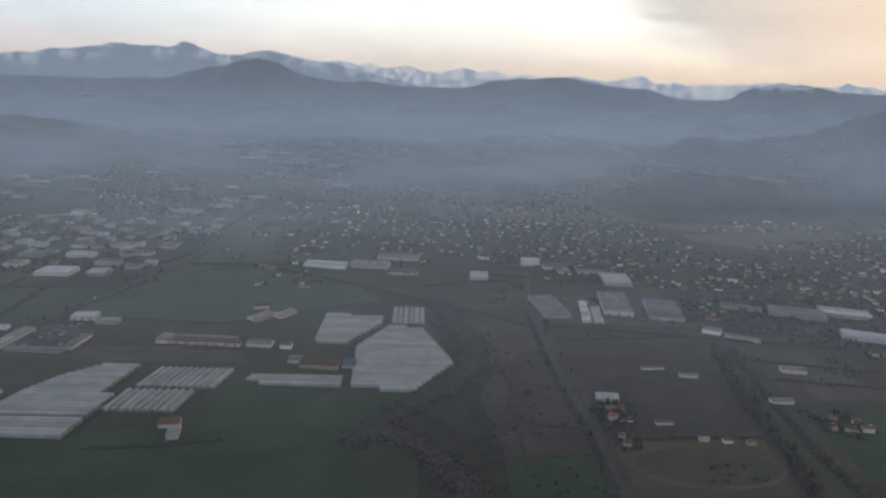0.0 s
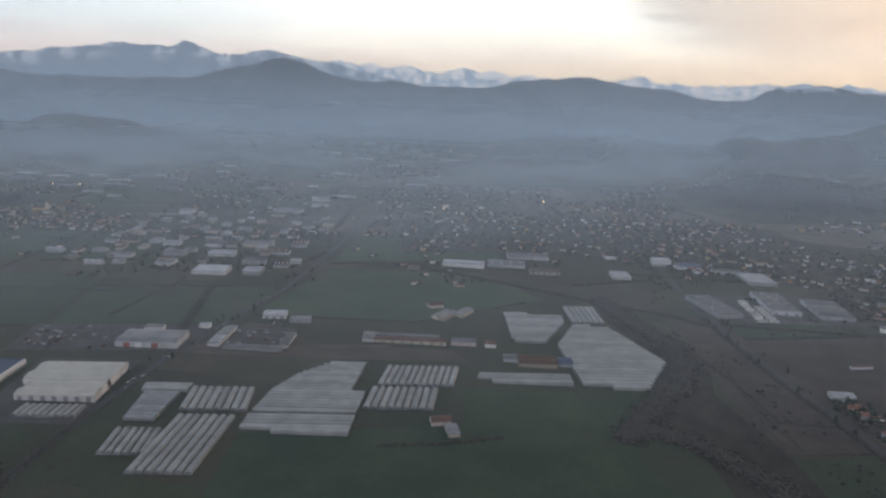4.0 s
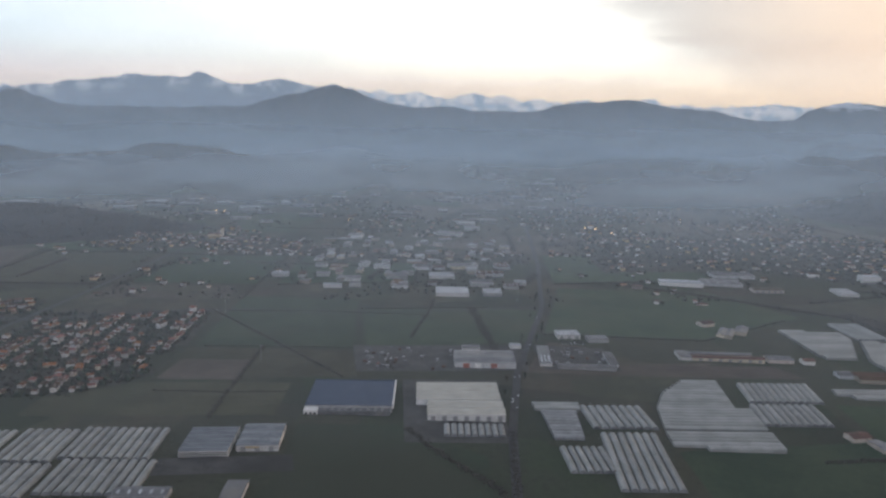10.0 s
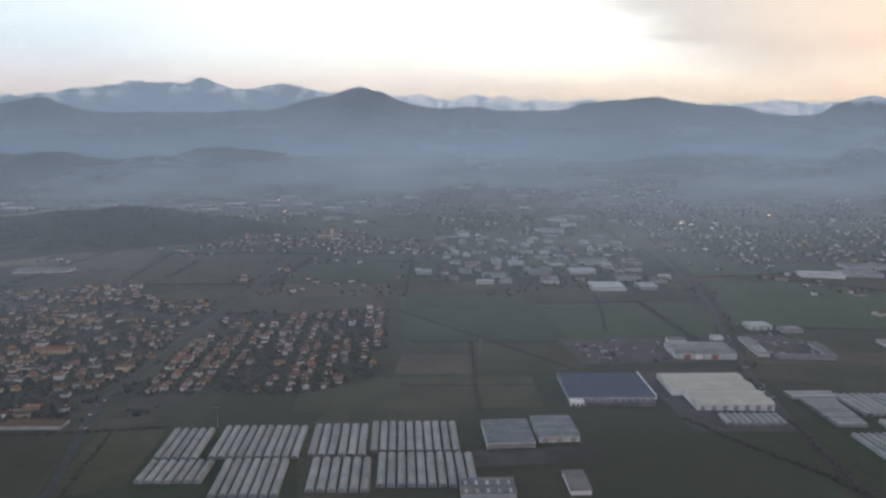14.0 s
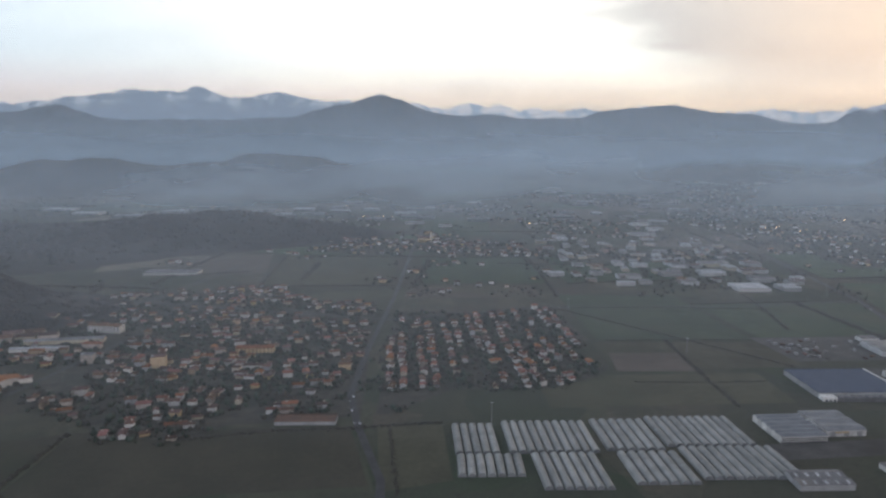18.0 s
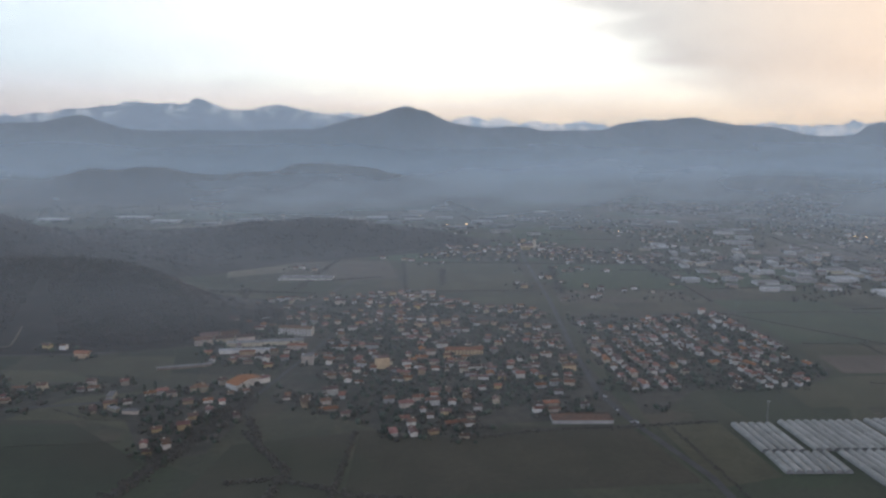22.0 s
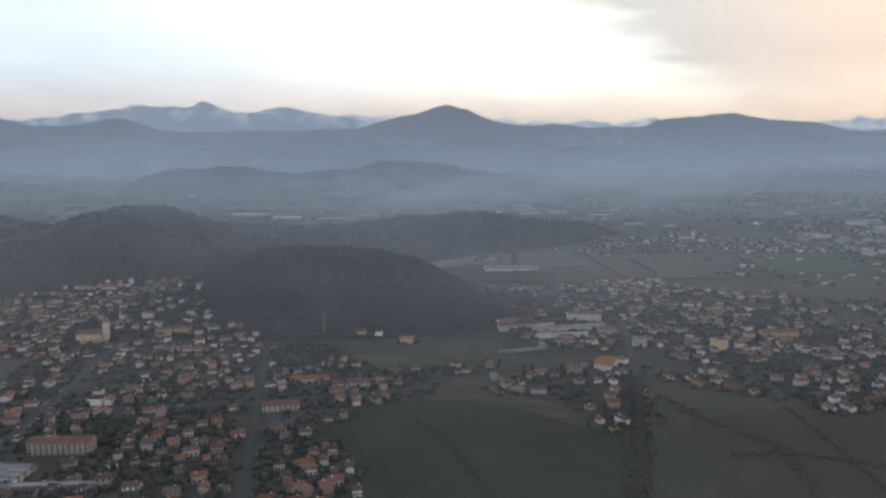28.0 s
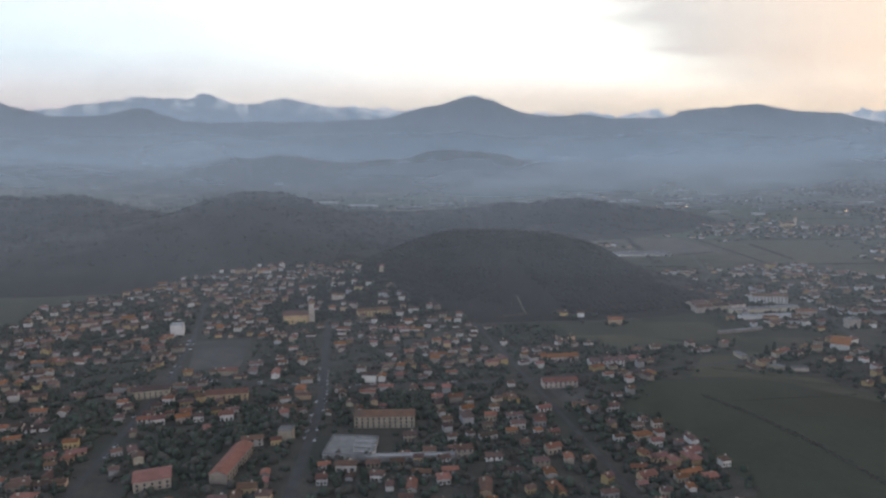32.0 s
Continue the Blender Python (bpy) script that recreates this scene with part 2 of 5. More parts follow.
def mountain_material():
    m = bpy.data.materials.new("mountain_slope")
    m.use_nodes = True
    g = Nodes(m.node_tree)
    geo = g.add("ShaderNodeNewGeometry")
    where = geo.outputs["Position"]
    cut = g.add("ShaderNodeSeparateXYZ")
    g.link(where, cut.inputs[0])
    coarse, fine = g.noise(where, 1 / 260, 6.0, 0.6), g.noise(where, 1 / 38, 6.0, 0.65)
    forest = g.mix(g.span(g.math("ADD", g.math("MULTIPLY", coarse, 0.6), g.math("MULTIPLY", fine, 0.4)), 0.38, 0.62), (0.018, 0.023, 0.024), (0.054, 0.050, 0.046))
    height = g.math("ADD", cut.outputs[2], g.math("MULTIPLY", g.math("SUBTRACT", fine, 0.5), 150))
    east = g.span(cut.outputs[0], 1500, 2300, 0.0, 85.0)
    snow = g.math("MULTIPLY", g.span(g.math("ADD", height, east), 372, 395), g.span(coarse, 0.44, 0.55))
    s = g.add("ShaderNodeBsdfPrincipled")
    g.link(g.mix(snow, forest, (0.72, 0.73, 0.76)), s.inputs["Base Color"])
    s.inputs["Roughness"].default_value = 0.95
    n = g.add("ShaderNodeBump")
    n.inputs["Strength"].default_value, n.inputs["Distance"].default_value = 0.7, 18.0
    g.link(fine, n.inputs["Height"])
    g.link(n.outputs[0], s.inputs["Normal"])
    o = g.add("ShaderNodeOutputMaterial")
    g.link(s.outputs[0], o.inputs["Surface"])
    return m


M["mountain"] = mountain_material()


def plain_material():
    """Earth and grass of the valley floor, parcelled into small strips of field."""
    m = bpy.data.materials.new("valley_floor")
    m.use_nodes = True
    g = Nodes(m.node_tree)
    where = g.add("ShaderNodeNewGeometry").outputs["Position"]
    warp = g.add("ShaderNodeMapping")
    warp.inputs["Rotation"].default_value = (0, 0, 0.14)
    g.link(where, warp.inputs[0])
    col = None
    for size, sharp in (((1 / 46, 1 / 120, 0), 1.0), ((1 / 150, 1 / 64, 0), 0.55)):
        strip = g.add("ShaderNodeMapping")
        strip.inputs["Scale"].default_value = size
        g.link(warp.outputs[0], strip.inputs[0])
        cell = g.add("ShaderNodeTexVoronoi")
        cell.distance, cell.voronoi_dimensions = "MANHATTAN", "2D"
        cell.inputs["Scale"].default_value = 1.0
        cell.inputs["Randomness"].default_value = 0.75
        g.link(strip.outputs[0], cell.inputs["Vector"])
        pick = g.add("ShaderNodeValToRGB")
        ramp = pick.color_ramp
        ramp.interpolation = "CONSTANT"
        shades = ((0.034, 0.050, 0.030), (0.062, 0.053, 0.043), (0.046, 0.058, 0.036), (0.030, 0.036, 0.028), (0.072, 0.066, 0.050), (0.040, 0.047, 0.034), (0.090, 0.080, 0.060))
        while len(ramp.elements) < len(shades):
            ramp.elements.new(0.5)
        for i, shade in enumerate(shades):
            ramp.elements[i].position = i / len(shades)
            ramp.elements[i].color = (*shade, 1)
        one = g.add("ShaderNodeSeparateColor")
        g.link(cell.outputs["Color"], one.inputs[0])
        g.link(one.outputs[0], pick.inputs[0])
        col = pick.outputs[0] if col is None else g.mix(sharp, col, pick.outputs[0])
    coarse, fine = g.noise(where, 1 / 35, 5.0, 0.6), g.noise(where, 1 / 3.5, 4.0, 0.65)
    col = g.mix(g.span(coarse, 0.40, 0.62, 0.15, 0.75), col, (0.044, 0.050, 0.037))
    col = g.mix(g.span(fine, 0.5, 0.72, 0.0, 0.55), col, (0.026, 0.029, 0.024))
    s = g.add("ShaderNodeBsdfPrincipled")
    g.link(col, s.inputs["Base Color"])
    s.inputs["Roughness"].default_value, s.inputs["Specular IOR Level"].default_value = 0.95, 0.2
    o = g.add("ShaderNodeOutputMaterial")
    g.link(s.outputs[0], o.inputs["Surface"])
    return m


M["plain"] = plain_material()


# ---- mesh helpers ----
def mesh_of(name, verts, faces, mats, which=None, smooth=False):
    me = bpy.data.meshes.new(name)
    me.from_pydata([tuple(map(float, v)) for v in verts], [], [tuple(map(int, f)) for f in faces])
    for m in mats if isinstance(mats, (list, tuple)) else [mats]:
        me.materials.append(m)
    if which is not None:
        me.polygons.foreach_set("material_index", which)
    if smooth:
        me.polygons.foreach_set("use_smooth", [True] * len(me.polygons))
    me.update()
    return me


def child(name, me, parent, m=None, label=""):
    ob = new(name, me)
    ob.parent = parent
    if m is not None:
        ob.matrix_basis = m
    if label:
        ob["label"] = label
    return ob


def box_geo(x0, y0, z0, x1, y1, z1):
    v = [(x0, y0, z0), (x1, y0, z0), (x1, y1, z0), (x0, y1, z0), (x0, y0, z1), (x1, y0, z1), (x1, y1, z1), (x0, y1, z1)]
    f = [(3, 2, 1, 0), (4, 5, 6, 7), (0, 1, 5, 4), (1, 2, 6, 5), (2, 3, 7, 6), (3, 0, 4, 7)]
    return v, f


def join_geo(*geos):
    v, f = [], []
    for gv, gf in geos:
        o = len(v)
        v += list(gv)
        f += [tuple(i + o for i in q) for q in gf]
    return v, f


def gable_geo(w, d, h, rise, over=0.5, thick=0.25, hip=0.0):
    """A pitched roof over w x d with its eaves at h, ridge along x, with thickness; hip: how far the ridge stops short of the ends."""
    W, D = w / 2 + over, d / 2 + over
    e = h - over * rise / (d / 2)
    top = [(-W, -D, e), (W, -D, e), (W, D, e), (-W, D, e), (-W + hip, 0, h + rise), (W - hip, 0, h + rise)]
    low = [(x, y, z - thick) for x, y, z in top]
    f = [(0, 1, 5, 4), (2, 3, 4, 5), (1, 2, 5), (3, 0, 4)] if hip else [(0, 1, 5, 4), (2, 3, 4, 5)]
    g = [tuple(i + 6 for i in reversed(q)) for q in f]
    rim = [(0, 6, 7, 1), (2, 8, 9, 3)] + ([(1, 7, 8, 2), (3, 9, 6, 0)] if hip else [(1, 7, 11, 5), (5, 11, 8, 2), (3, 9, 10, 4), (4, 10, 6, 0)])
    return top + low, f + g + rim


def pent_geo(w, d, h, rise):
    """Walls with gables under a ridge along x."""
    v = []
    for x in (-w / 2, w / 2):
        v += [(x, -d / 2, -1.0), (x, d / 2, -1.0), (x, d / 2, h), (x, 0, h + rise), (x, -d / 2, h)]
    return v, [(0, 4, 3, 2, 1), (5, 6, 7, 8, 9), (0, 5, 9, 4), (1, 2, 7, 6), (2, 3, 8, 7), (3, 4, 9, 8), (0, 1, 6, 5)]


def inside(px, py, poly):
    c = False
    for (x0, y0), (x1, y1) in zip(poly, poly[1:] + poly[:1]):
        if (y0 > py) != (y1 > py) and px < (x1 - x0) * (py - y0) / (y1 - y0) + x0:
            c = not c
    return c


def line_gap(px, py, line):
    best = 1e9
    for (x0, y0), (x1, y1) in zip(line, line[1:]):
        dx, dy = x1 - x0, y1 - y0
        t = max(0, min(1, ((px - x0) * dx + (py - y0) * dy) / (dx * dx + dy * dy)))
        best = min(best, math.hypot(px - x0 - t * dx, py - y0 - t * dy))
    return best


ICO = [Vector(v).normalized() for v in
       [(0, 1, 1.618), (0, -1, 1.618), (0, 1, -1.618), (0, -1, -1.618), (1, 1.618, 0), (-1, 1.618, 0), (1, -1.618, 0), (-1, -1.618, 0), (1.618, 0, 1), (-1.618, 0, 1), (1.618, 0, -1), (-1.618, 0, -1)]]
ICO_F = [(i, j, k) for i in range(12) for j in range(i + 1, 12) for k in range(j + 1, 12)
         if all((ICO[a] - ICO[b]).length < 1.1 for a, b in ((i, j), (j, k), (i, k)))]
ICO_F = [f if (ICO[f[1]] - ICO[f[0]]).cross(ICO[f[2]] - ICO[f[0]]).dot(ICO[f[0]]) > 0 else f[::-1] for f in ICO_F]


def clumps(name, spots, material, seed=0, wild=0.35):
    """One mesh of many ragged clumps; spots: rows of x, y, z, radius, height factor."""
    r = np.random.RandomState(seed)
    s = np.array(spots, float)
    n = len(s)
    base = np.array([tuple(v) for v in ICO])
    v = base[None] * (1 + r.uniform(-wild, wild, (n, 12, 1)))
    v *= s[:, None, 3:4]
    v[:, :, 2] *= s[:, None, 4]
    v += s[:, None, :3]
    f = (np.array(ICO_F)[None] + 12 * np.arange(n)[:, None, None]).reshape(-1, 3)
    return mesh_of(name, v.reshape(-1, 3), f, material, smooth=True)


# ---- ground ----
me = mesh_of("ground", [(-9000, -3000, 0), (8000, -3000, 0), (8000, 6500, 0), (-9000, 6500, 0)], [(0, 1, 2, 3)], M["plain"])
tagged(new("ground", me), "flat valley plain of dull winter earth and grass", "ground", kind="structure")


def patch(name, poly, material, z, label, category):
    me = mesh_of(name, [(x, y, z) for x, y in poly], [tuple(range(len(poly)))], material)
    if me.polygons[0].normal.z < 0:
        me.flip_normals()
    return tagged(new(name, me), label, category, kind="structure")


def ribbon(name, line, width, material, z, label, category="road"):
    v, f = [], []
    for i, (x, y) in enumerate(line):
        a, b = line[max(i - 1, 0)], line[min(i + 1, len(line) - 1)]
        d = Vector((b[0] - a[0], b[1] - a[1])).normalized()
        v += [(x - d.y * width / 2, y + d.x * width / 2, z), (x + d.y * width / 2, y - d.x * width / 2, z)]
    f = [(2 * i, 2 * i + 1, 2 * i + 3, 2 * i + 2) for i in range(len(line) - 1)]
    return tagged(new(name, mesh_of(name, v, f, material)), label, category, kind="structure")


def heightfield(name, x0, x1, y0, y1, nx, ny, height, material, label, category="hill"):
    xs, ys = np.linspace(x0, x1, nx), np.linspace(y0, y1, ny)
    v = [(x, y, height(x, y)) for y in ys for x in xs]
    f = [(j * nx + i, j * nx + i + 1, (j + 1) * nx + i + 1, (j + 1) * nx + i) for j in range(ny - 1) for i in range(nx - 1)]
    return tagged(new(name, mesh_of(name, v, f, material, smooth=True)), label, category, kind="structure")


def bell(x, y, cx, cy, rx, ry, h):
    return h * math.exp(-((x - cx) / rx) ** 2 - ((y - cy) / ry) ** 2)


def rumple(x, y, scale, depth=4):
    return noise.fractal(Vector((x / scale, y / scale, 3.1)), 0.9, 2.1, depth)


# wooded hills behind the last town
HILL = [(-1135, 578, 112, 60, 51), (-1045, 574, 60, 50, 9), (-1235, 590, 60, 60, 13),
        (-1412, 850, 85, 110, 36), (-1430, 880, 260, 120, 30), (-1700, 950, 130, 130, 36), (-1540, 710, 130, 90, 27), (-1400, 745, 110, 80, 18),
        (-1270, 990, 140, 100, 14), (-1080, 1030, 130, 90, 27), (-945, 1050, 90, 80, 27), (-830, 1060, 70, 60, 14), (-1900, 1000, 200, 140, 36)]


def hill_height(x, y):
    return sum(bell(x, y, *h) for h in HILL) * (1 + 0.16 * rumple(x, y, 90)) - 2.2


MID_HILL = [(-1760, 2000, 200, 180, 76), (-1480, 2020, 220, 180, 50), (-1130, 2030, 230, 200, 92), (-860, 2080, 180, 150, 34), (-3000, 2400, 500, 300, 60),
            (520, 1340, 110, 120, 40), (680, 1350, 120, 130, 42), (930, 1360, 110, 150, 50), (1150, 1350, 200, 200, 66),
            (980, 2400, 110, 250, 58), (1200, 2420, 220, 250, 58), (1560, 2420, 250, 260, 112), (1900, 2420, 300, 300, 150), (420, 2420, 260, 150, 36)]


def mid_height(x, y):
    h = sum(bell(x, y, *b) for b in MID_HILL)
    return h * (1 + 0.20 * rumple(x, y, 160)) - 4


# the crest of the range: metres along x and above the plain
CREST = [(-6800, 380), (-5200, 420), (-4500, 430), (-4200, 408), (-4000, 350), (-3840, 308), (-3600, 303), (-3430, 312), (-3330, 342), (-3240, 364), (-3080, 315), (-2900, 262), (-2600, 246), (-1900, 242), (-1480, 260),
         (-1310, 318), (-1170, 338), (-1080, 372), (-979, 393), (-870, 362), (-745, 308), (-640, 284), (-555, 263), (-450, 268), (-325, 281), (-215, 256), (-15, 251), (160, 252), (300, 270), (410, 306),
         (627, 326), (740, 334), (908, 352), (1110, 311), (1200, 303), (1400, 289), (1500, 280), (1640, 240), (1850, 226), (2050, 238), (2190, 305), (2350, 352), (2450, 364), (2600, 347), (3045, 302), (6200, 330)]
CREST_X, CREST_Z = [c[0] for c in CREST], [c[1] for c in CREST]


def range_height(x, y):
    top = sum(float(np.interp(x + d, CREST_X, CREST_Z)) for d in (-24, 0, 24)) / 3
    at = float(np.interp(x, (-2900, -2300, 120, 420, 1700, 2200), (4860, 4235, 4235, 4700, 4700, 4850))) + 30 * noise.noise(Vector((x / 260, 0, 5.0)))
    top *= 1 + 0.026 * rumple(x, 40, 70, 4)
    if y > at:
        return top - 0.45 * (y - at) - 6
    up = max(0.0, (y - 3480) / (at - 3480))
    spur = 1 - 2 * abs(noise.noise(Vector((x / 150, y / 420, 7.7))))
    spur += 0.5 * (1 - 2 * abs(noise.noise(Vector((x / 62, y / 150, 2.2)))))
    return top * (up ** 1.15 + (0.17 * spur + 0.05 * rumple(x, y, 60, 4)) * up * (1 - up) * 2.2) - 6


heightfield("hill", -2300, -700, 380, 1320, 170, 100, hill_height, M["wood"], "wooded hills bare in winter behind the town", "hill")
heightfield("hill", -3700, 2300, 850, 2900, 220, 90, mid_height, M["far_wood"], "low wooded hills veiled by blue haze", "hill")
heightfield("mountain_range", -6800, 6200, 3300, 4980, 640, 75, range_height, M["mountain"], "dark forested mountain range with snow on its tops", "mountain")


# ---- haze over the plain ----
def haze(y, strength, top, ramp, tint, wisps, seed):
    """An upright sheet across the valley that stands in for its haze: thins out near the ground and towards its top."""
    m = bpy.data.materials.new("valley_mist")
    m.use_nodes = True
    g = Nodes(m.node_tree)
    where = g.add("ShaderNodeNewGeometry").outputs["Position"]
    cut, lift = g.add("ShaderNodeSeparateXYZ"), g.add("ShaderNodeSeparateXYZ")
    g.link(where, cut.inputs[0])
    g.link(g.add("ShaderNodeUVMap").outputs[0], lift.inputs[0])
    z = cut.outputs[2]
    wisp = g.add("ShaderNodeMapping")
    wisp.inputs["Scale"].default_value = (1.0, 1.0, 4.5)
    wisp.inputs["Location"].default_value = (seed * 917.0, 0, 0)
    g.link(where, wisp.inputs[0])
    n = g.noise(wisp.outputs[0], 1 / 420, 4.0, 0.55)
    level = g.math("DIVIDE", g.math("ADD", z, g.math("MULTIPLY", g.math("SUBTRACT", n, 0.5), 70)), top)
    thin = g.math("EXPONENT", g.math("MULTIPLY", g.math("MAXIMUM", level, 0.0), -1.0))
    patchy = g.span(n, 0.34, 0.68, 1.0 - wisps, 1.0 + wisps)
    a = g.math("MULTIPLY", g.math("MULTIPLY", lift.outputs[1], thin), g.math("MULTIPLY", patchy, strength), clamp=True)
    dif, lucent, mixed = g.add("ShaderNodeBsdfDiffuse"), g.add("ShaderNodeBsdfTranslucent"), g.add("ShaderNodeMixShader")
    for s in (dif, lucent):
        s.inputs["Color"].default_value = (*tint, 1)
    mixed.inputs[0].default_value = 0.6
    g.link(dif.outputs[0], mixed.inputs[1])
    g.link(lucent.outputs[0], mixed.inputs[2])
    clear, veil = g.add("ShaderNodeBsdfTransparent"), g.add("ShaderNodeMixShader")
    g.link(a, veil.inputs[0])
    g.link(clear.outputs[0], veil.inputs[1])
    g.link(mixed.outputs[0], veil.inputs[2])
    o = g.add("ShaderNodeOutputMaterial")
    g.link(veil.outputs[0], o.inputs["Surface"])
    xs = np.concatenate([np.linspace(-8800, -3800, 40), np.arange(-3780, 1700, 20), np.linspace(1720, 7800, 40)])
    v, f, lifts = [], [], (0.0, 1.0, 1.0)
    for x in xs:
        low = max(0.0, hill_height(x, y), mid_height(x, y))
        v += [(x, y, low), (x, y, low + ramp), (x, y, 1200)]
    f = [(3 * i + k, 3 * i + 3 + k, 3 * i + 4 + k, 3 * i + 1 + k) for i in range(len(xs) - 1) for k in (0, 1)]
    me = mesh_of("valley_mist", v, f, m)
    uv = me.uv_layers.new(name="lift")
    uv.data.foreach_set("uv", [c for l in me.loops for c in (0.0, lifts[l.vertex_index % 3])])
    tagged(new("valley_mist", me), "tinted sheet standing in for bluish evening haze over the valley", "mist", kind="stuff")


# sheets stand in for airlight, tinted bluer with distance; the nearest lifts dark tones
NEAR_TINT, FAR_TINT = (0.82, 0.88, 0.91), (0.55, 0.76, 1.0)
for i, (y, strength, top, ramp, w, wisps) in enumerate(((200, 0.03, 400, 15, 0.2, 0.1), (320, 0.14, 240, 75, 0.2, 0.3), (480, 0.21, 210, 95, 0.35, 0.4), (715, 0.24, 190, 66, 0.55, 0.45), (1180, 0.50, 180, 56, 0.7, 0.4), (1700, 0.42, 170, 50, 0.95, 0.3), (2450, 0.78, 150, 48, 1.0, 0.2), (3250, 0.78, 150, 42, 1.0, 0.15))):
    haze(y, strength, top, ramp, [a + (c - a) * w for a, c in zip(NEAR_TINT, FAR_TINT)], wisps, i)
# ---- roads and tracks ----
MAIN_ROAD = [(-225, 1150), (-253, 825), (-279, 622), (-322, 454), (-336, 359), (-342, 281), (-346, 120)]
MID_ROAD = [(-690, 1150), (-705, 896), (-713, 639), (-723, 481), (-725, 393), (-716, 348), (-700, 290), (-690, 120)]
EAST_ROAD = [(118, 760), (98, 566), (96, 508), (96, 421), (100, 346), (99, 291), (102, 120)]
TOWN_STREET = [(-1262, 470), (-1250, 380), (-1243, 330), (-1240, 275), (-1236, 120)]
SIDE_STREET = [(-1330, 362), (-1243, 345), (-1150, 352), (-1060, 372), (-1000, 384)]
WEST_STREET = [(-1370, 540), (-1345, 440), (-1330, 362), (-1320, 240), (-1318, 120)]
FIELD_LANE = [(-900, 520), (-926, 389), (-947, 307), (-969, 234), (-985, 120)]
HILL_LANE = [(-1250, 380), (-1150, 470), (-1050, 478), (-985, 540), (-930, 640), (-900, 800)]
CROSS_ROAD = [(-1000, 640), (-860, 600), (-713, 560), (-590, 600), (-420, 600), (-279, 622)]
EAST_STREET = [(-1165, 500), (-1158, 463), (-1140, 372), (-1131, 326), (-1116, 246), (-1108, 180)]
ROADS = [MAIN_ROAD, MID_ROAD, EAST_ROAD, TOWN_STREET, SIDE_STREET, WEST_STREET, FIELD_LANE, HILL_LANE, CROSS_ROAD, EAST_STREET]
for k, (line, w) in enumerate(zip(ROADS, (5, 4, 4, 4.2, 3, 3, 2.6, 3, 3, 2.4))):
    ribbon("road", line, w, M["asphalt"], 0.20 + 0.012 * k, "grey asphalt road across the plain")

# ---- fields ----
FIELDS = []
FIELDS += [
    ("soil", [(-318, 452), (-196, 446), (-176, 476), (-250, 470), (-262, 510), (-290, 520)]),
    ("soil", [(-246, 470), (-132, 470), (-120, 446), (-196, 446)]),
    ("grass", [(-330, 620), (-283, 612), (-300, 520), (-430, 500), (-445, 610)]),
    ("grass", [(-560, 650), (-450, 640), (-440, 500), (-555, 500)]),
    ("dull_grass", [(-560, 495), (-440, 495), (-430, 440), (-560, 432)]),
    ("soil", [(-555, 470), (-505, 470), (-505, 432), (-558, 432)]),
    ("dull_grass", [(-612, 400), (-566, 425), (-470, 428), (-470, 378), (-612, 372)]),
    ("dark_grass", [(-455, 366), (-400, 366), (-352, 330), (-350, 180), (-500, 180), (-455, 300)]),
    ("dark_grass", [(-250, 338), (-110, 355), (-20, 400), (-5, 340), (0, 180), (-250, 180)]),
]
FIELDS += [
    ("grass", [(-126, 402), (-56, 400), (-48, 350), (-130, 350)]),
    ("dark_soil", [(60, 560), (330, 560), (330, 200), (20, 200), (48, 430)]),
    ("dark_soil", [(61, 439), (92, 449), (92, 331), (54, 325), (55, 387)]),
    ("dark_grass", [(36, 321), (92, 326), (94, 180), (34, 180)]),
    ("dark_grass", [(108, 552), (240, 560), (236, 520), (106, 505)]),
    ("dark_soil", [(104, 496), (230, 517), (222, 462), (203, 349), (117, 334), (105, 451)]),
    ("dull_grass", [(106, 344), (196, 350), (184, 290), (180, 200), (106, 200)]),
    ("grass", [(242, 470), (234, 470), (209, 336), (205, 200), (212, 200), (221, 340)]),
    ("dark_grass", [(236, 400), (330, 400), (330, 200), (228, 200)]),
]
FIELDS += [
    ("dull_grass", [(250, 500), (300, 492), (310, 430), (246, 436)]),
    ("soil", [(262, 432), (330, 430), (330, 404), (262, 404)]),
    ("grass", [(-250, 700), (-90, 690), (-40, 600), (-150, 530), (-290, 540)]),
    ("brown_meadow", [(-860, 342), (-720, 348), (-705, 285), (-860, 270)]),
    ("dull_grass", [(-706, 348), (-672, 350), (-668, 290), (-700, 280)]),
    ("brown_meadow", [(-920, 325), (-862, 340), (-862, 255), (-700, 250), (-700, 150), (-945, 150)]),
    ("olive", [(-1105, 350), (-1010, 352), (-955, 305), (-975, 200), (-1055, 200), (-1110, 270)]),
    ("dull_grass", [(-1095, 440), (-1060, 440), (-1000, 400), (-935, 395), (-950, 330), (-1005, 356), (-1095, 358)]),
    ("dull_grass", [(-1060, 470), (-1000, 470), (-985, 420), (-1050, 432)]),
]
FIELDS += [
    ("soil", [(-1010, 860), (-880, 880), (-860, 760), (-985, 730)]),
    ("stubble", [(-1075, 870), (-1010, 880), (-985, 800), (-1050, 760)]),
    ("dull_grass", [(-860, 860), (-720, 860), (-720, 700), (-850, 690)]),
    ("soil", [(-700, 690), (-580, 690), (-570, 640), (-705, 635)]),
    ("grass", [(-690, 850), (-560, 850), (-560, 700), (-690, 700)]),
    ("grass", [(-540, 860), (-400, 850), (-400, 720), (-540, 700)]),
    ("grass", [(-240, 880), (-60, 900), (-60, 740), (-250, 720)]),
    ("dark_scrub", [(0, 560), (34, 505), (50, 440), (36, 400), (44, 330), (40, 200), (-4, 200), (-2, 340), (-30, 345), (-4, 400), (24, 450)]),
]
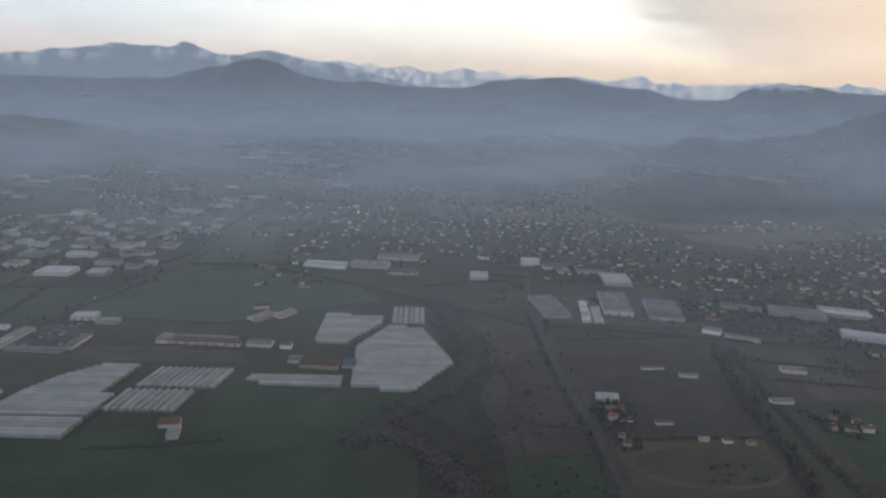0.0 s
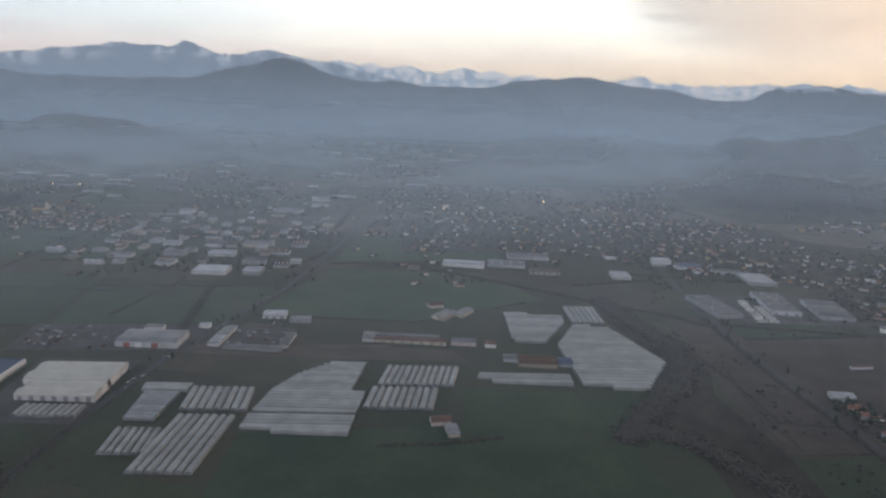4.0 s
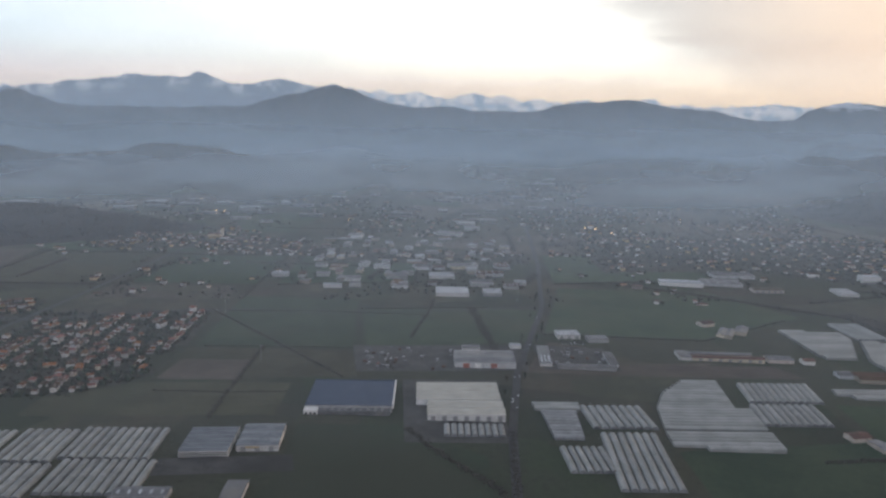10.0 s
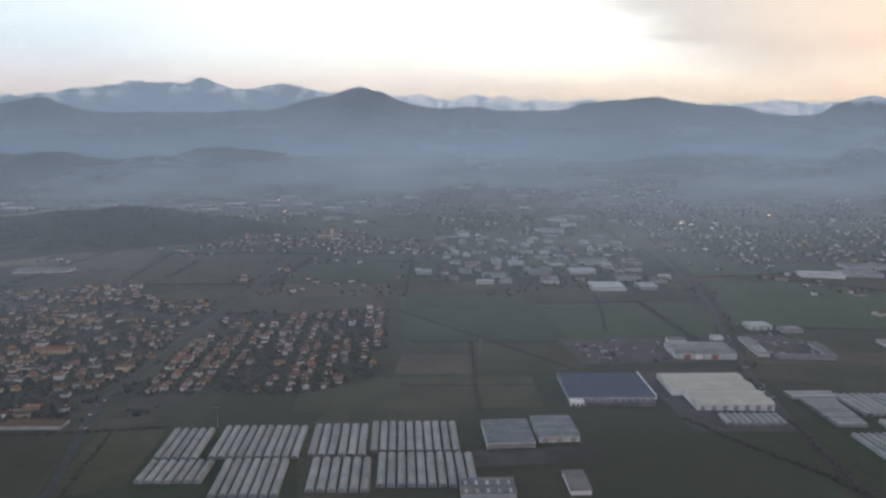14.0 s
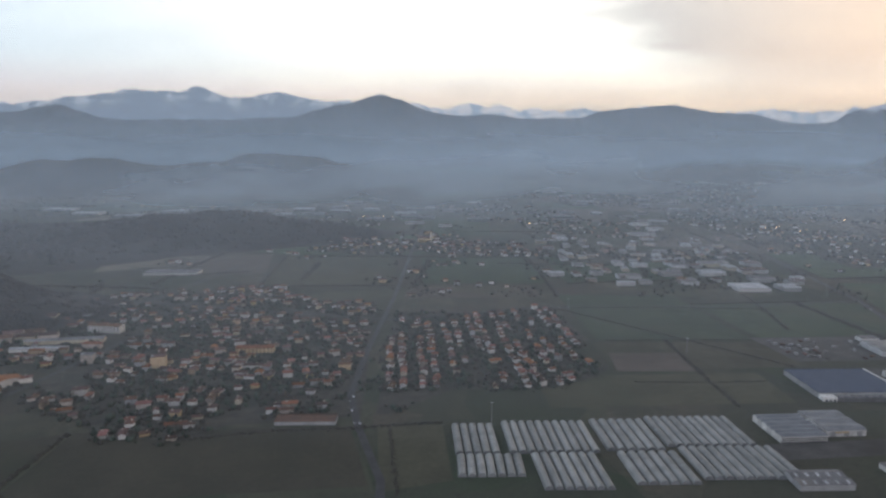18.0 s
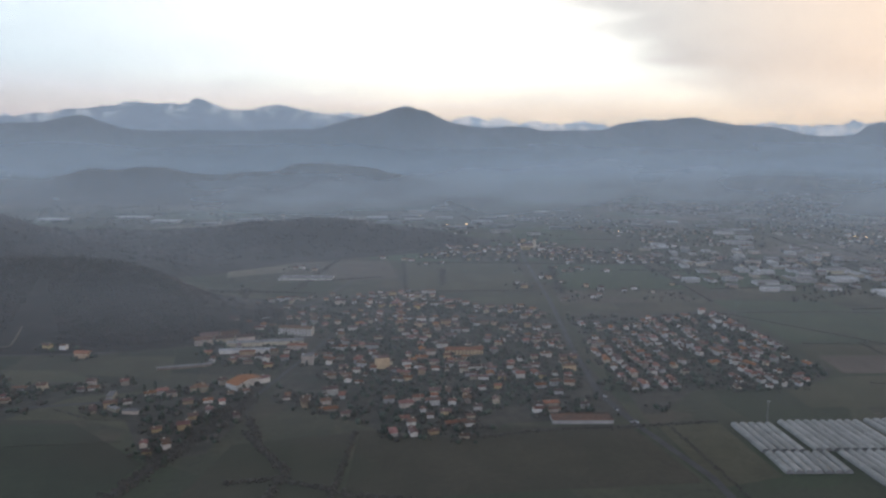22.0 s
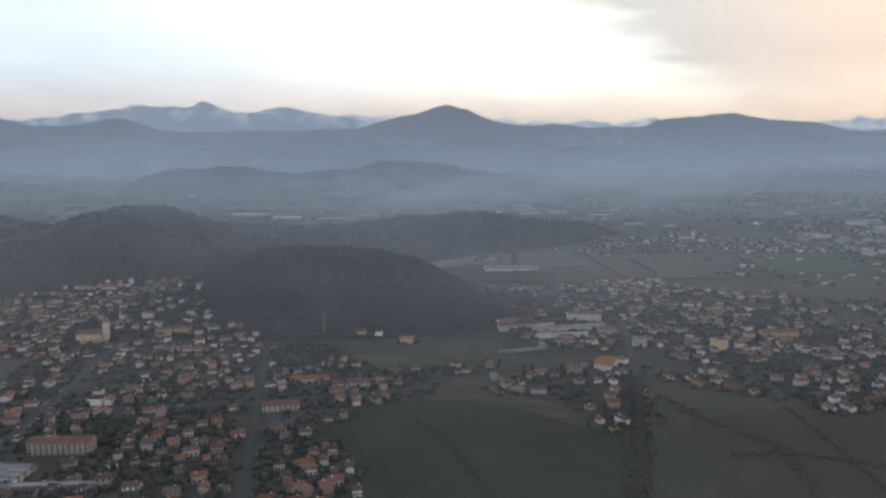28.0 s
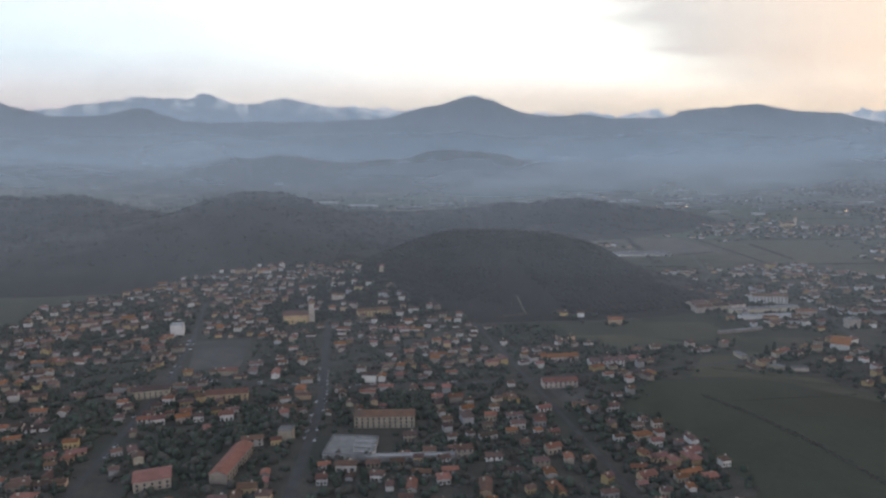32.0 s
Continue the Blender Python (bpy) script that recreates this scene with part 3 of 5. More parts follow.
for k, (kind, poly) in enumerate(FIELDS):
    what = {"dark_soil": "dark brown field", "dark_grass": "dark green meadow", "soil": "ploughed brown field", "grass": "green winter meadow", "dull_grass": "dull olive meadow", "stubble": "pale stubble field", "olive": "olive-green winter meadow", "brown_meadow": "brownish winter meadow", "dark_scrub": "dark scrub along a ditch"}[kind]
    patch("field", poly, M[kind], 0.10 + 0.002 * k, what + " on the flat plain", "field")

rf = random.Random(5)
cells = []
for i in range(-22, 15):
    for j in range(0, 13):
        cells.append((i, j))
corner = {}


def cell_corner(i, j):
    if (i, j) not in corner:
        corner[i, j] = (i * 120 + rf.uniform(-38, 38) + (j % 2) * 40, 900 + j * 165 + rf.uniform(-45, 45))
    return corner[i, j]


for i, j in cells:
    if rf.random() < 0.62:
        poly = [cell_corner(i, j), cell_corner(i + 1, j), cell_corner(i + 1, j + 1), cell_corner(i, j + 1)]
        kind = rf.choice(["grass", "grass", "dull_grass", "soil", "soil", "stubble"])
        patch("field", poly, M[kind], 0.05, {"soil": "distant ploughed brown field", "grass": "distant green meadow", "dull_grass": "distant dull meadow", "stubble": "distant pale stubble field"}[kind], "field")

# ---- greenhouses ----
TUNNEL = {}


def arch_geo(w, length, h, seg=8):
    v = []
    for y in (-length / 2, length / 2):
        for k in range(seg + 1):
            a = math.pi * k / seg
            v.append((-math.cos(a) * w / 2, y, h * math.sin(a) ** 0.8))
    n = seg + 1
    return v, [(k, k + n, k + n + 1, k + 1) for k in range(seg)]


def polytunnel(x, y, w, length, h, lean, group):
    key = (round(w, 1), round(length), h)
    if key not in TUNNEL:
        v, f = arch_geo(w * 0.88, length, h)
        cover = mesh_of("polytunnel", v, f, M["film"], smooth=True)
        n = 9
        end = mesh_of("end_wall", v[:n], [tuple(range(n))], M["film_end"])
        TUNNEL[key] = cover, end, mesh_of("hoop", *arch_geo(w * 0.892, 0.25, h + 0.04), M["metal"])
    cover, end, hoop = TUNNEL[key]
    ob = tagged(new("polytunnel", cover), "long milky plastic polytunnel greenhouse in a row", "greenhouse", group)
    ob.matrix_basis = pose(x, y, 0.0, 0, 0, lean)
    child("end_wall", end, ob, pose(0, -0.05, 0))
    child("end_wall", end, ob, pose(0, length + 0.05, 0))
    child("hoop", hoop, ob)


def tunnel_row(x0, x1, y0, y1, count, group, lean=0.0, h=1.9, drift=0.0):
    for k in range(count):
        x = x0 + (x1 - x0) * (k + 0.5) / count
        polytunnel(x + drift / 2, (y0 + y1) / 2, (x1 - x0) / count, y1 - y0, h, lean, group)


def multispan(poly, pitch, h, label, group, cover="film"):
    """Joined arched roofs side by side along y, each cut to the outline of the plot."""
    ys = [p[1] for p in poly]
    y, spans = min(ys), []
    root = tagged(new("greenhouse"), label, "greenhouse", group)
    cx = sum(p[0] for p in poly) / len(poly)
    root.location = (cx, (min(ys) + max(ys)) / 2, 0)
    while y < max(ys) - pitch * 0.6:
        m = y + pitch / 2
        cross = sorted(x0 + (x1 - x0) * (m - y0) / (y1 - y0) for (x0, y0), (x1, y1) in zip(poly, poly[1:] + poly[:1]) if (y0 > m) != (y1 > m))
        for a, b in zip(cross[::2], cross[1::2]):
            if b - a < 5:
                continue
            n, v, f = 6, [], []
            for x in (a, b):
                v.append((x, y + 0.04, -0.8))
                for k in range(n + 1):
                    t = math.pi * k / n
                    v.append((x, m - math.cos(t) * (pitch / 2 - 0.04), h + 0.55 * math.sin(t)))
                v.append((x, y + pitch - 0.04, -0.8))
            q = n + 3
            f = [(k, k + q, k + q + 1, k + 1)[::-1] for k in range(q - 1)] + [tuple(range(q)), tuple(range(2 * q - 1, q - 1, -1))]
            me = mesh_of("span", [(p[0] - root.location.x, p[1] - root.location.y, p[2]) for p in v], f, M[cover])
            child("span", me, root)
        y += pitch


multispan([(-28, 527), (-2, 524), (20, 451), (-6, 404), (-46, 409), (-49, 480)], 5.4, 1.8, "wide greenhouse of many joined milky plastic spans", "greenhouses")
multispan([(-82, 556), (-35, 550), (-36, 533), (-59, 486), (-83, 489)], 5.4, 1.8, "greenhouse of joined plastic spans beside the ditch", "greenhouses")
multispan([(-214, 436), (-191, 436), (-197, 391), (-188, 390), (-191, 362), (-248, 363), (-243, 392), (-232, 416)], 4.2, 1.7, "large curved-edge greenhouse of joined milky plastic spans", "greenhouses")
multispan([(-191, 359), (-249, 360), (-250, 341), (-193, 338)], 4.2, 1.7, "low greenhouse of joined milky plastic spans", "greenhouses")
multispan([(-112, 428), (-55, 424), (-55, 410), (-116, 413)], 5.0, 1.5, "low greenhouse of joined plastic spans by a farmyard", "greenhouses")
multispan([(-320, 398), (-292, 398), (-293, 388), (-319, 388)], 5.0, 1.6, "narrow pale greenhouse of two joined spans", "greenhouses")
multispan([(-316, 386), (-296, 386), (-298, 350), (-314, 350)], 4.0, 1.6, "older greyish greenhouse of joined spans", "greenhouses", "film_end")
tunnel_row(-27, 1, 534, 579, 6, "tunnels by the ditch")
tunnel_row(-179, -130, 403, 434, 11, "paired tunnel rows", -9)
tunnel_row(-186, -144, 370, 399, 9, "paired tunnel rows", -7)
tunnel_row(-291, -253, 364, 394, 8, "roadside tunnels", 4)
tunnel_row(-313, -289, 314, 340, 6, "roadside tunnels", 3)
tunnel_row(-290, -258, 297, 357, 7, "roadside tunnels", -4)
tunnel_row(-374, -340, 352, 366, 9, "small tunnels", 0)
tunnel_row(-667, -645, 315, 348, 5, "long tunnel field", 2)
tunnel_row(-641, -597, 316, 351, 10, "long tunnel field", 2)
tunnel_row(-594, -565, 318, 353, 6, "long tunnel field", 3)
tunnel_row(-564, -519, 322, 356, 10, "long tunnel field", 3)
tunnel_row(-666, -635, 293, 313, 7, "long tunnel field", 0)
tunnel_row(-630, -599, 281, 314, 7, "long tunnel field", 3)
tunnel_row(-589, -560, 285, 315, 6, "long tunnel field", 3)
tunnel_row(-558, -512, 289, 320, 10, "long tunnel field", 3)

# ---- sheds and factories ----
SHED = {}


def shed(x, y, w, d, h, rise, turn, roof, wall, label, bays=1, category="warehouse", doors=0, lights=0, group=""):
    """A hall with one or more pitched bays, ridges along its own x."""
    h, rise = h * 0.7, rise * 0.8
    root = new("warehouse", None)
    tagged(root, label, category, group)
    root.matrix_basis = pose(x, y, 0, 0, 0, turn)
    bd = d / bays
    for b in range(bays):
        off = -d / 2 + bd * (b + 0.5)
        me = mesh_of("hall", *pent_geo(w, bd - 0.06, h, rise), M[wall])
        child("hall", me, root, pose(0, off, 0))
        top = mesh_of("roof", *gable_geo(w, bd - 0.3, h + 0.28, rise, 0.1 if bays > 1 else 0.35, 0.2), M[roof])
        ob = child("roof", top, root, pose(0, off, 0))
        for k in range(lights):
            lx = -w / 2 + w * (k + 0.5) / lights
            sl = rise / (bd / 2)
            v = [(lx - 0.6, -bd * 0.42, h + 0.42 + rise - bd * 0.42 * sl), (lx + 0.6, -bd * 0.42, h + 0.42 + rise - bd * 0.42 * sl),
                 (lx + 0.6, -bd * 0.08, h + 0.42 + rise - bd * 0.08 * sl), (lx - 0.6, -bd * 0.08, h + 0.42 + rise - bd * 0.08 * sl)]
            low = [(a, c, e - 0.2) for a, c, e in v]
            q = [(0, 1, 2, 3), (7, 6, 5, 4), (0, 4, 5, 1), (1, 5, 6, 2), (2, 6, 7, 3), (3, 7, 4, 0)]
            child("rooflight", mesh_of("rooflight", v + low, q, M["pale_roof"]), root, pose(0, off, 0))
    for k in range(doors):
        dx = -w / 2 + w * (k + 0.5) / doors
        child("loading_door", mesh_of("loading_door", *box_geo(dx - 1.3, -d / 2 - 0.12, 0, dx + 1.3, -d / 2 + 0.05, min(3.2, h - 0.5)), M["shutter"]), root)
    return root


def flat_hall(x, y, w, d, h, turn, roof, wall, label, category="warehouse", doors=0, vents=0):
    h = h * 0.7
    root = tagged(new("warehouse", None), label, category)
    root.matrix_basis = pose(x, y, 0, 0, 0, turn)
    child("hall", mesh_of("hall", *box_geo(-w / 2, -d / 2, -1.0, w / 2, d / 2, h), M[wall]), root)
    child("roof", mesh_of("roof", *box_geo(-w / 2 + 0.4, -d / 2 + 0.4, h + 0.005, w / 2 - 0.4, d / 2 - 0.4, h + 0.15), M[roof]), root)
    for a in ((-w / 2, -d / 2, w / 2, -d / 2 + 0.36), (-w / 2, d / 2 - 0.36, w / 2, d / 2), (-w / 2, -d / 2 + 0.37, -w / 2 + 0.36, d / 2 - 0.37), (w / 2 - 0.36, -d / 2 + 0.37, w / 2, d / 2 - 0.37)):
        child("parapet", mesh_of("parapet", *box_geo(a[0], a[1], h + 0.005, a[2], a[3], h + 0.45), M[roof]), root)
    for k in range(vents):
        vx, vy = -w * 0.4 + w * 0.8 * ((k * 0.618) % 1), -d * 0.38 + d * 0.76 * ((k * 0.383 + 0.2) % 1)
        child("roof_vent", mesh_of("roof_vent", *box_geo(vx - 0.7, vy - 0.7, h + 0.15, vx + 0.7, vy + 0.7, h + 1.0), M["metal"]), root)
    for k in range(doors):
        dx = -w / 2 + w * (k + 0.5) / doors
        child("loading_door", mesh_of("loading_door", *box_geo(dx - 1.2, -d / 2 - 0.1, 0, dx + 1.2, -d / 2 + 0.05, min(2.4, h - 0.5)), M["shutter"]), root)
    return root


def pad(poly, label="grey concrete yard"):
    patch("yard", poly, M["yard"], 0.178, label, "yard")


blue = flat_hall(-429, 404, 50, 40, 5.2, 0.5, "blue_roof", "wall_grey", "large hall with a dark blue panelled flat roof and grey walls", vents=0)
child("annex", mesh_of("annex", *box_geo(-17, -25, -0.3, 24, -20.1, 2.2), M["sheet_roof"]), blue)
child("annex", mesh_of("annex", *box_geo(-25, -25.5, -0.3, -17.2, -20.1, 2.9), M["wall_white"]), blue, label="white corner block with dark openings")
for k in range(3):
    child("window", mesh_of("window", *box_geo(-24 + 2.4 * k, -25.62, 0.4, -22.6 + 2.4 * k, -25.45, 1.7), M["pane"]), blue)
child("eave", mesh_of("eave", *box_geo(25.02, -19.5, 1.6, 25.9, 19.5, 4.4), M["wall_white"]), blue, label="white panelled end wall")
for k in range(11):
    child("seam", mesh_of("seam", *box_geo(-24.5 + 4.45 * k + 2, -19.4, 3.80, -24.38 + 4.45 * k + 2, 19.4, 3.87), M["blue_roof"]), blue)
for k in range(9):
    child("duct", mesh_of("duct", *box_geo(-14 + 4.1 * k, -24, 2.2, -12.3 + 4.1 * k, -21.5, 3.0), M["shutter"]), blue)
shed(-365, 408, 50, 28, 5.5, 1.6, 1, "cream_roof", "wall_white", "cream-roofed hall with a low ribbed sheet roof", 2, doors=0)
shed(-361, 382.5, 44, 21, 5.5, 1.6, 1, "cream_roof", "wall_white", "cream-roofed hall with a row of arched openings", 2, doors=7)
ring = [(151 + 40 * math.cos(a * math.pi / 16), 320 + 21 * math.sin(a * math.pi / 16)) for a in range(33)]
ribbon("riding_track", ring, 3.2, M["soil"], 0.34, "worn sandy oval riding track", "track")
ribbon("riding_track", [(x * 0.55 + 68, y * 0.55 + 144) for x, y in ring], 1.2, M["soil"], 0.34, "worn earthen inner ring of the riding track", "track")
pad([(-400, 436), (-338, 436), (-338, 345), (-395, 345)], "dark grey yard round the halls")
glass = shed(-494, 340, 24, 28, 4.5, 0.9, 3, "glazed_roof", "wall_white", "glasshouse with a ridged bluish glazed roof and banded front", 6, "glasshouse")
for k in range(3):
    child("shade_band", mesh_of("shade_band", *box_geo(-11.8, -14.3, 0.35 + 0.95 * k, 11.8, -14.05, 0.8 + 0.95 * k), M["sheet_roof"]), glass)
store = shed(-469, 346, 21, 26, 4.5, 0.8, 3, "glazed_roof", "wall_white", "pale hall with a grey glazed roof and wide front doors", 3, "glasshouse", doors=3)
child("sign_board", mesh_of("sign_board", *box_geo(-6, -13.4, 2.0, 1, -13.15, 2.8), M["wall_ochre"]), store)
pad([(-514, 324), (-450, 330), (-446, 313), (-512, 307)])
shed(-508, 286, 24, 14, 3.5, 0.8, 1, "sheet_roof", "wall_grey", "low grey hall with rooflights", 2, lights=5)
shed(-468, 291, 9, 18, 3.2, 0.9, 2, "sheet_roof", "wall_white", "small white store with pale roof")
works = shed(-344, 472, 42, 26, 6, 1.4, 0, "sheet_roof", "wall_grey", "grey works building with red panels on its front", 2)
for k, dx in enumerate((-13, -5, 6, 12)):
    child("front_panel", mesh_of("front_panel", *box_geo(dx - 2.2, -13.2, 0.3, dx + 2.2, -13.05, 3.6), M["wall_white" if k % 2 else "red"]), works)
flat_hall(-352, 498, 13, 8, 4, 2, "sheet_roof", "wall_white", "white office block beside the works")
flat_hall(-318, 505, 8, 6, 3.5, 2, "pale_roof", "wall_white", "small white annexe beside the works")
pad([(-440, 505), (-310, 510), (-314, 455), (-432, 450)], "storage yard of grey gravel")
flat_hall(-272, 535, 18, 13, 4.5, 4, "pale_roof", "wall_white", "white flat-roofed hall beside the road", doors=3)
flat_hall(-250, 525, 16, 10, 4, 4, "sheet_roof", "wall_grey", "low grey building beside the road")
shed(-299, 484, 8, 40, 3.2, 0.8, -4, "sheet_roof", "wall_white", "long narrow pale shed at the yard's edge", lights=3)
shed(-272, 461, 40, 6, 3, 0.7, -3, "sheet_roof", "wall_grey", "low grey shed closing the yard")
shed(-251, 478, 6, 28, 3, 0.7, -3, "sheet_roof", "wall_grey", "low grey shed along the yard")
pad([(-304, 512), (-250, 506), (-248, 458), (-302, 458)], "pale walled storage yard")
shed(-164, 482, 56, 6, 3.5, 1.0, -3, "tiles", "wall", "long farm building with a brown roof and open bays", doors=8)
shed(-166, 492, 50, 5, 3.2, 0.9, -3, "sheet_roof", "wall", "long grey-roofed farm shed behind a yard")
shed(-193, 489, 8, 16, 3.4, 1.0, -3, "sheet_roof", "wall_white", "pale cross shed closing a farmyard")
shed(-122, 482, 18, 10, 3.5, 1.2, -3, "sheet_roof", "wall", "grey-roofed farm building with two bays", 2)
shed(-102, 478, 8, 7, 4, 1.4, -3, "tiles", "wall_white", "small white farmhouse with tiled roof", category="farmhouse")
shed(-135, 545, 22, 12, 3.5, 1.3, 60, "sheet_roof", "wall", "farm shed with a pale sheet roof", 2)
shed(-118, 553, 20, 9, 3.5, 1.3, 60, "sheet_roof", "wall", "grey farm shed with a sheet roof")
shed(-142, 572, 12, 9, 4, 1.5, 20, "tiles", "wall", "old farmhouse with a brown tiled roof", category="farmhouse")
shed(-72, 446, 26, 16, 4, 1.5, -3, "tiles", "wall", "farm hall with a brown tiled roof", 2)
shed(-90, 452, 10, 9, 3.5, 1.3, -3, "sheet_roof", "wall_grey", "small grey store on the farm")
shed(-52, 446, 9, 12, 3.5, 1.0, -3, "blue_roof", "wall_grey", "small shed with a blue-green roof")
shed(-142, 355, 11, 8, 3.5, 1.4, 10, "tiles", "wall", "lone farmhouse with a brown roof among the meadows", category="farmhouse")
shed(-136, 344, 6, 12, 3, 1.0, 10, "sheet_roof", "wall", "narrow grey shed by the farmhouse")
flat_hall(-362, 672, 32, 26, 5, 1, "pale_roof", "wall_white", "big white-roofed factory hall", doors=0)
for k, (x, y, w, d) in enumerate(((-415, 700, 24, 30), (-322, 672, 26, 30), (-330, 712, 34, 26), (-300, 700, 22, 20), (-420, 742, 34, 26), (-372, 745, 40, 24), (-470, 726, 36, 18), (-318, 758, 44, 20), (-392, 790, 30, 22), (-440, 790, 26, 20), (-350, 800, 40, 22), (-300, 800, 26, 26), (-500, 745, 20, 16), (-545, 740, 26, 14))):
    shed(x, y, w * 0.68, d * 0.7, 5, 1.2, 1 + (k % 3), ("sheet_roof", "pale_roof", "sheet_roof", "tiles")[k % 4], "wall_grey", "factory hall with a weathered sheet roof", 1 + k % 3, lights=(4 if k % 2 else 0))
flat_hall(115, 588, 22, 58, 6, 7, "sheet_roof", "wall_grey", "grey flat-roofed industrial hall", vents=5, doors=3)
flat_hall(180, 602, 25, 62, 6, -8, "sheet_roof", "wall_grey", "long grey industrial hall", vents=5, doors=3)
shed(220, 585, 28, 52, 5, 1.2, -10, "sheet_roof", "wall_grey", "wide grey hall beside the estate", 3)
flat_hall(123, 752, 20, 12, 10, -4, "pale_roof", "wall_white", "white office block of several storeys", category="office", doors=6)
flat_hall(150, 738, 26, 20, 6, -14, "blue_roof", "wall_white", "hall with a blue roof and white edge")
flat_hall(206, 690, 27, 40, 5, -6, "pale_roof", "wall_grey", "pale-roofed hall on the estate")
flat_hall(186, 720, 30, 12, 5, -8, "sheet_roof", "wall_grey", "low grey hall on the estate")
shed(345, 585, 46, 26, 5, 1.2, -20, "sheet_roof", "wall_grey", "broad grey shed among the fields", 2)
shed(392, 588, 40, 22, 5, 1.0, -20, "pale_roof", "wall_grey", "pale-roofed shed among the fields", 2)
shed(376, 522, 46, 18, 5, 1.0, -24, "pale_roof", "wall_grey", "long pale shed beside a farm", 2)
shed(300, 600, 34, 10, 4, 1.0, -24, "sheet_roof", "wall", "long low farm shed with a grey roof")
shed(243, 531, 14, 9, 5, 1.2, -30, "sheet_roof", "wall_white", "pale farm store by the track")
shed(262, 516, 26, 5, 3.4, 0.8, -32, "sheet_roof", "wall_white", "row of low white sheds by the track")
shed(268, 450, 16, 8, 4, 1.0, -10, "sheet_roof", "wall", "small pale farm shed in the fields")
shed(232, 398, 14, 5, 3.4, 0.8, 4, "sheet_roof", "wall_white", "low white shed along a lane")
shed(186, 437, 12, 3.5, 3.2, 0.8, -8, "sheet_roof", "wall_white", "long white stable in the brown field")
shed(165, 450, 16, 3, 2.8, 0.6, 6, "tiles", "wall_grey", "low grey stable in the brown field")
shed(144, 366, 10, 3, 2.8, 0.6, 4, "tiles", "wall_grey", "low stable beside the riding track")
for k in range(3):
    shed(160 + 13 * k, 347 - 1.5 * k, 5, 3.2, 2.8, 0.8, -6 + 9 * k, ("sheet_roof", "tiles", "sheet_roof")[k], "wall", "small stable block at the riding track", group="stables")
flat_hall(59, 694, 18, 24, 4, -3, "pale_roof", "wall_white", "bright white-roofed hall standing alone")
shed(-22, 700, 30, 14, 4.5, 1.2, -2, "stubble", "wall", "hall with a tan roof and pale front", doors=5)
shed(-60, 730, 40, 22, 5, 1.2, -6, "sheet_roof", "wall_grey", "grey factory hall on the village edge", 2, lights=4)
shed(-108, 726, 44, 18, 5, 1.0, -8, "pale_roof", "wall_white", "pale factory hall on the village edge", 2)
shed(-30, 770, 46, 22, 5, 1.2, -3, "sheet_roof", "wall_grey", "grey factory hall with sheet roof", 2)
shed(118, 398, 13, 9, 4, 1.5, -5, "pale_roof", "wall_white", "pale-roofed farm hall beside the lane")
flat_hall(-744, 355, 32, 10, 2.8, 0, "tiles", "wall_grey", "long low building with a red-brown roof and pale front", category="school", doors=0)
flat_hall(-961, 756, 58, 20, 3, 0, "sheet_roof", "wall_white", "long pale factory with a grey roof", doors=0, vents=4)
flat_hall(-1221, 271, 20, 18, 3.4, -6, "sheet_roof", "wall_grey", "hall with a grey roof and white rooflight strips", doors=2)
for k in range(3):
    flat_hall(-1215, 265 + 4.5 * k, 9, 1.5, 3.9, -6, "pale_roof", "wall_white", "raised white rooflight of the grey hall", category="rooflight")
for k, (x, y, w, d) in enumerate(((-1010, 1390, 60, 30), (-935, 1400, 50, 34), (-870, 1440, 44, 30), (-860, 1370, 50, 26), (-905, 1330, 60, 22), (-800, 1400, 40, 26), (-780, 1240, 44, 22), (-730, 1330, 50, 26), (-690, 1260, 40, 20), (-960, 1310, 46, 22), (-640, 1380, 50, 24),
                                  (-620, 1900, 80, 40), (-540, 1820, 70, 36), (-470, 1960, 90, 44), (-380, 1840, 70, 40), (-330, 1940, 80, 40), (-250, 1760, 60, 40), (-1330, 1330, 70, 36), (-1240, 1290, 60, 30), (-1420, 1400, 80, 40), (-1180, 1360, 60, 30), (-1560, 1360, 70, 36))):
    flat_hall(x, y, w * 0.8, d * 0.9, 4.5, (k * 7) % 13 - 6, "pale_roof" if k % 2 else "sheet_roof", "wall_grey", "broad pale-roofed hall in a far industrial zone")
rs = random.Random(4)
made = []
while len(made) < 64:
    x, y = rs.uniform(-540, -275), rs.uniform(690, 1000)
    if any(math.hypot(x - a, y - c) < 17 for a, c in made) or line_gap(x, y, MAIN_ROAD) < 12 or (-385 < x < -340 and y < 700):
        continue
    made.append((x, y))
    shed(x, y, rs.uniform(8, 19), rs.uniform(6, 12), rs.uniform(3.5, 5.5), 0.9, rs.choice((0, 90)) + rs.uniform(-6, 6), rs.choice(("sheet_roof", "sheet_roof", "tiles", "pale_roof", "tiles")), rs.choice(("wall_grey", "wall")), "small workshop with a weathered roof on the estate", category="workshop", group="workshops")


# ---- goods stacked in the yards ----
CRATES = []
for k in range(3):
    parts = [box_geo(-1.5, -0.9, 0, 1.5, 0.9, 0.7 + 0.35 * k)] + [box_geo(-1.35 + 0.9 * i, -1.0, 0.05, -1.2 + 0.9 * i, -0.91, 0.65 + 0.35 * k) for i in range(4)]
    CRATES.append(mesh_of("goods_stack", *join_geo(*parts), M[("sheet_roof", "tiles", "shutter")[k]]))


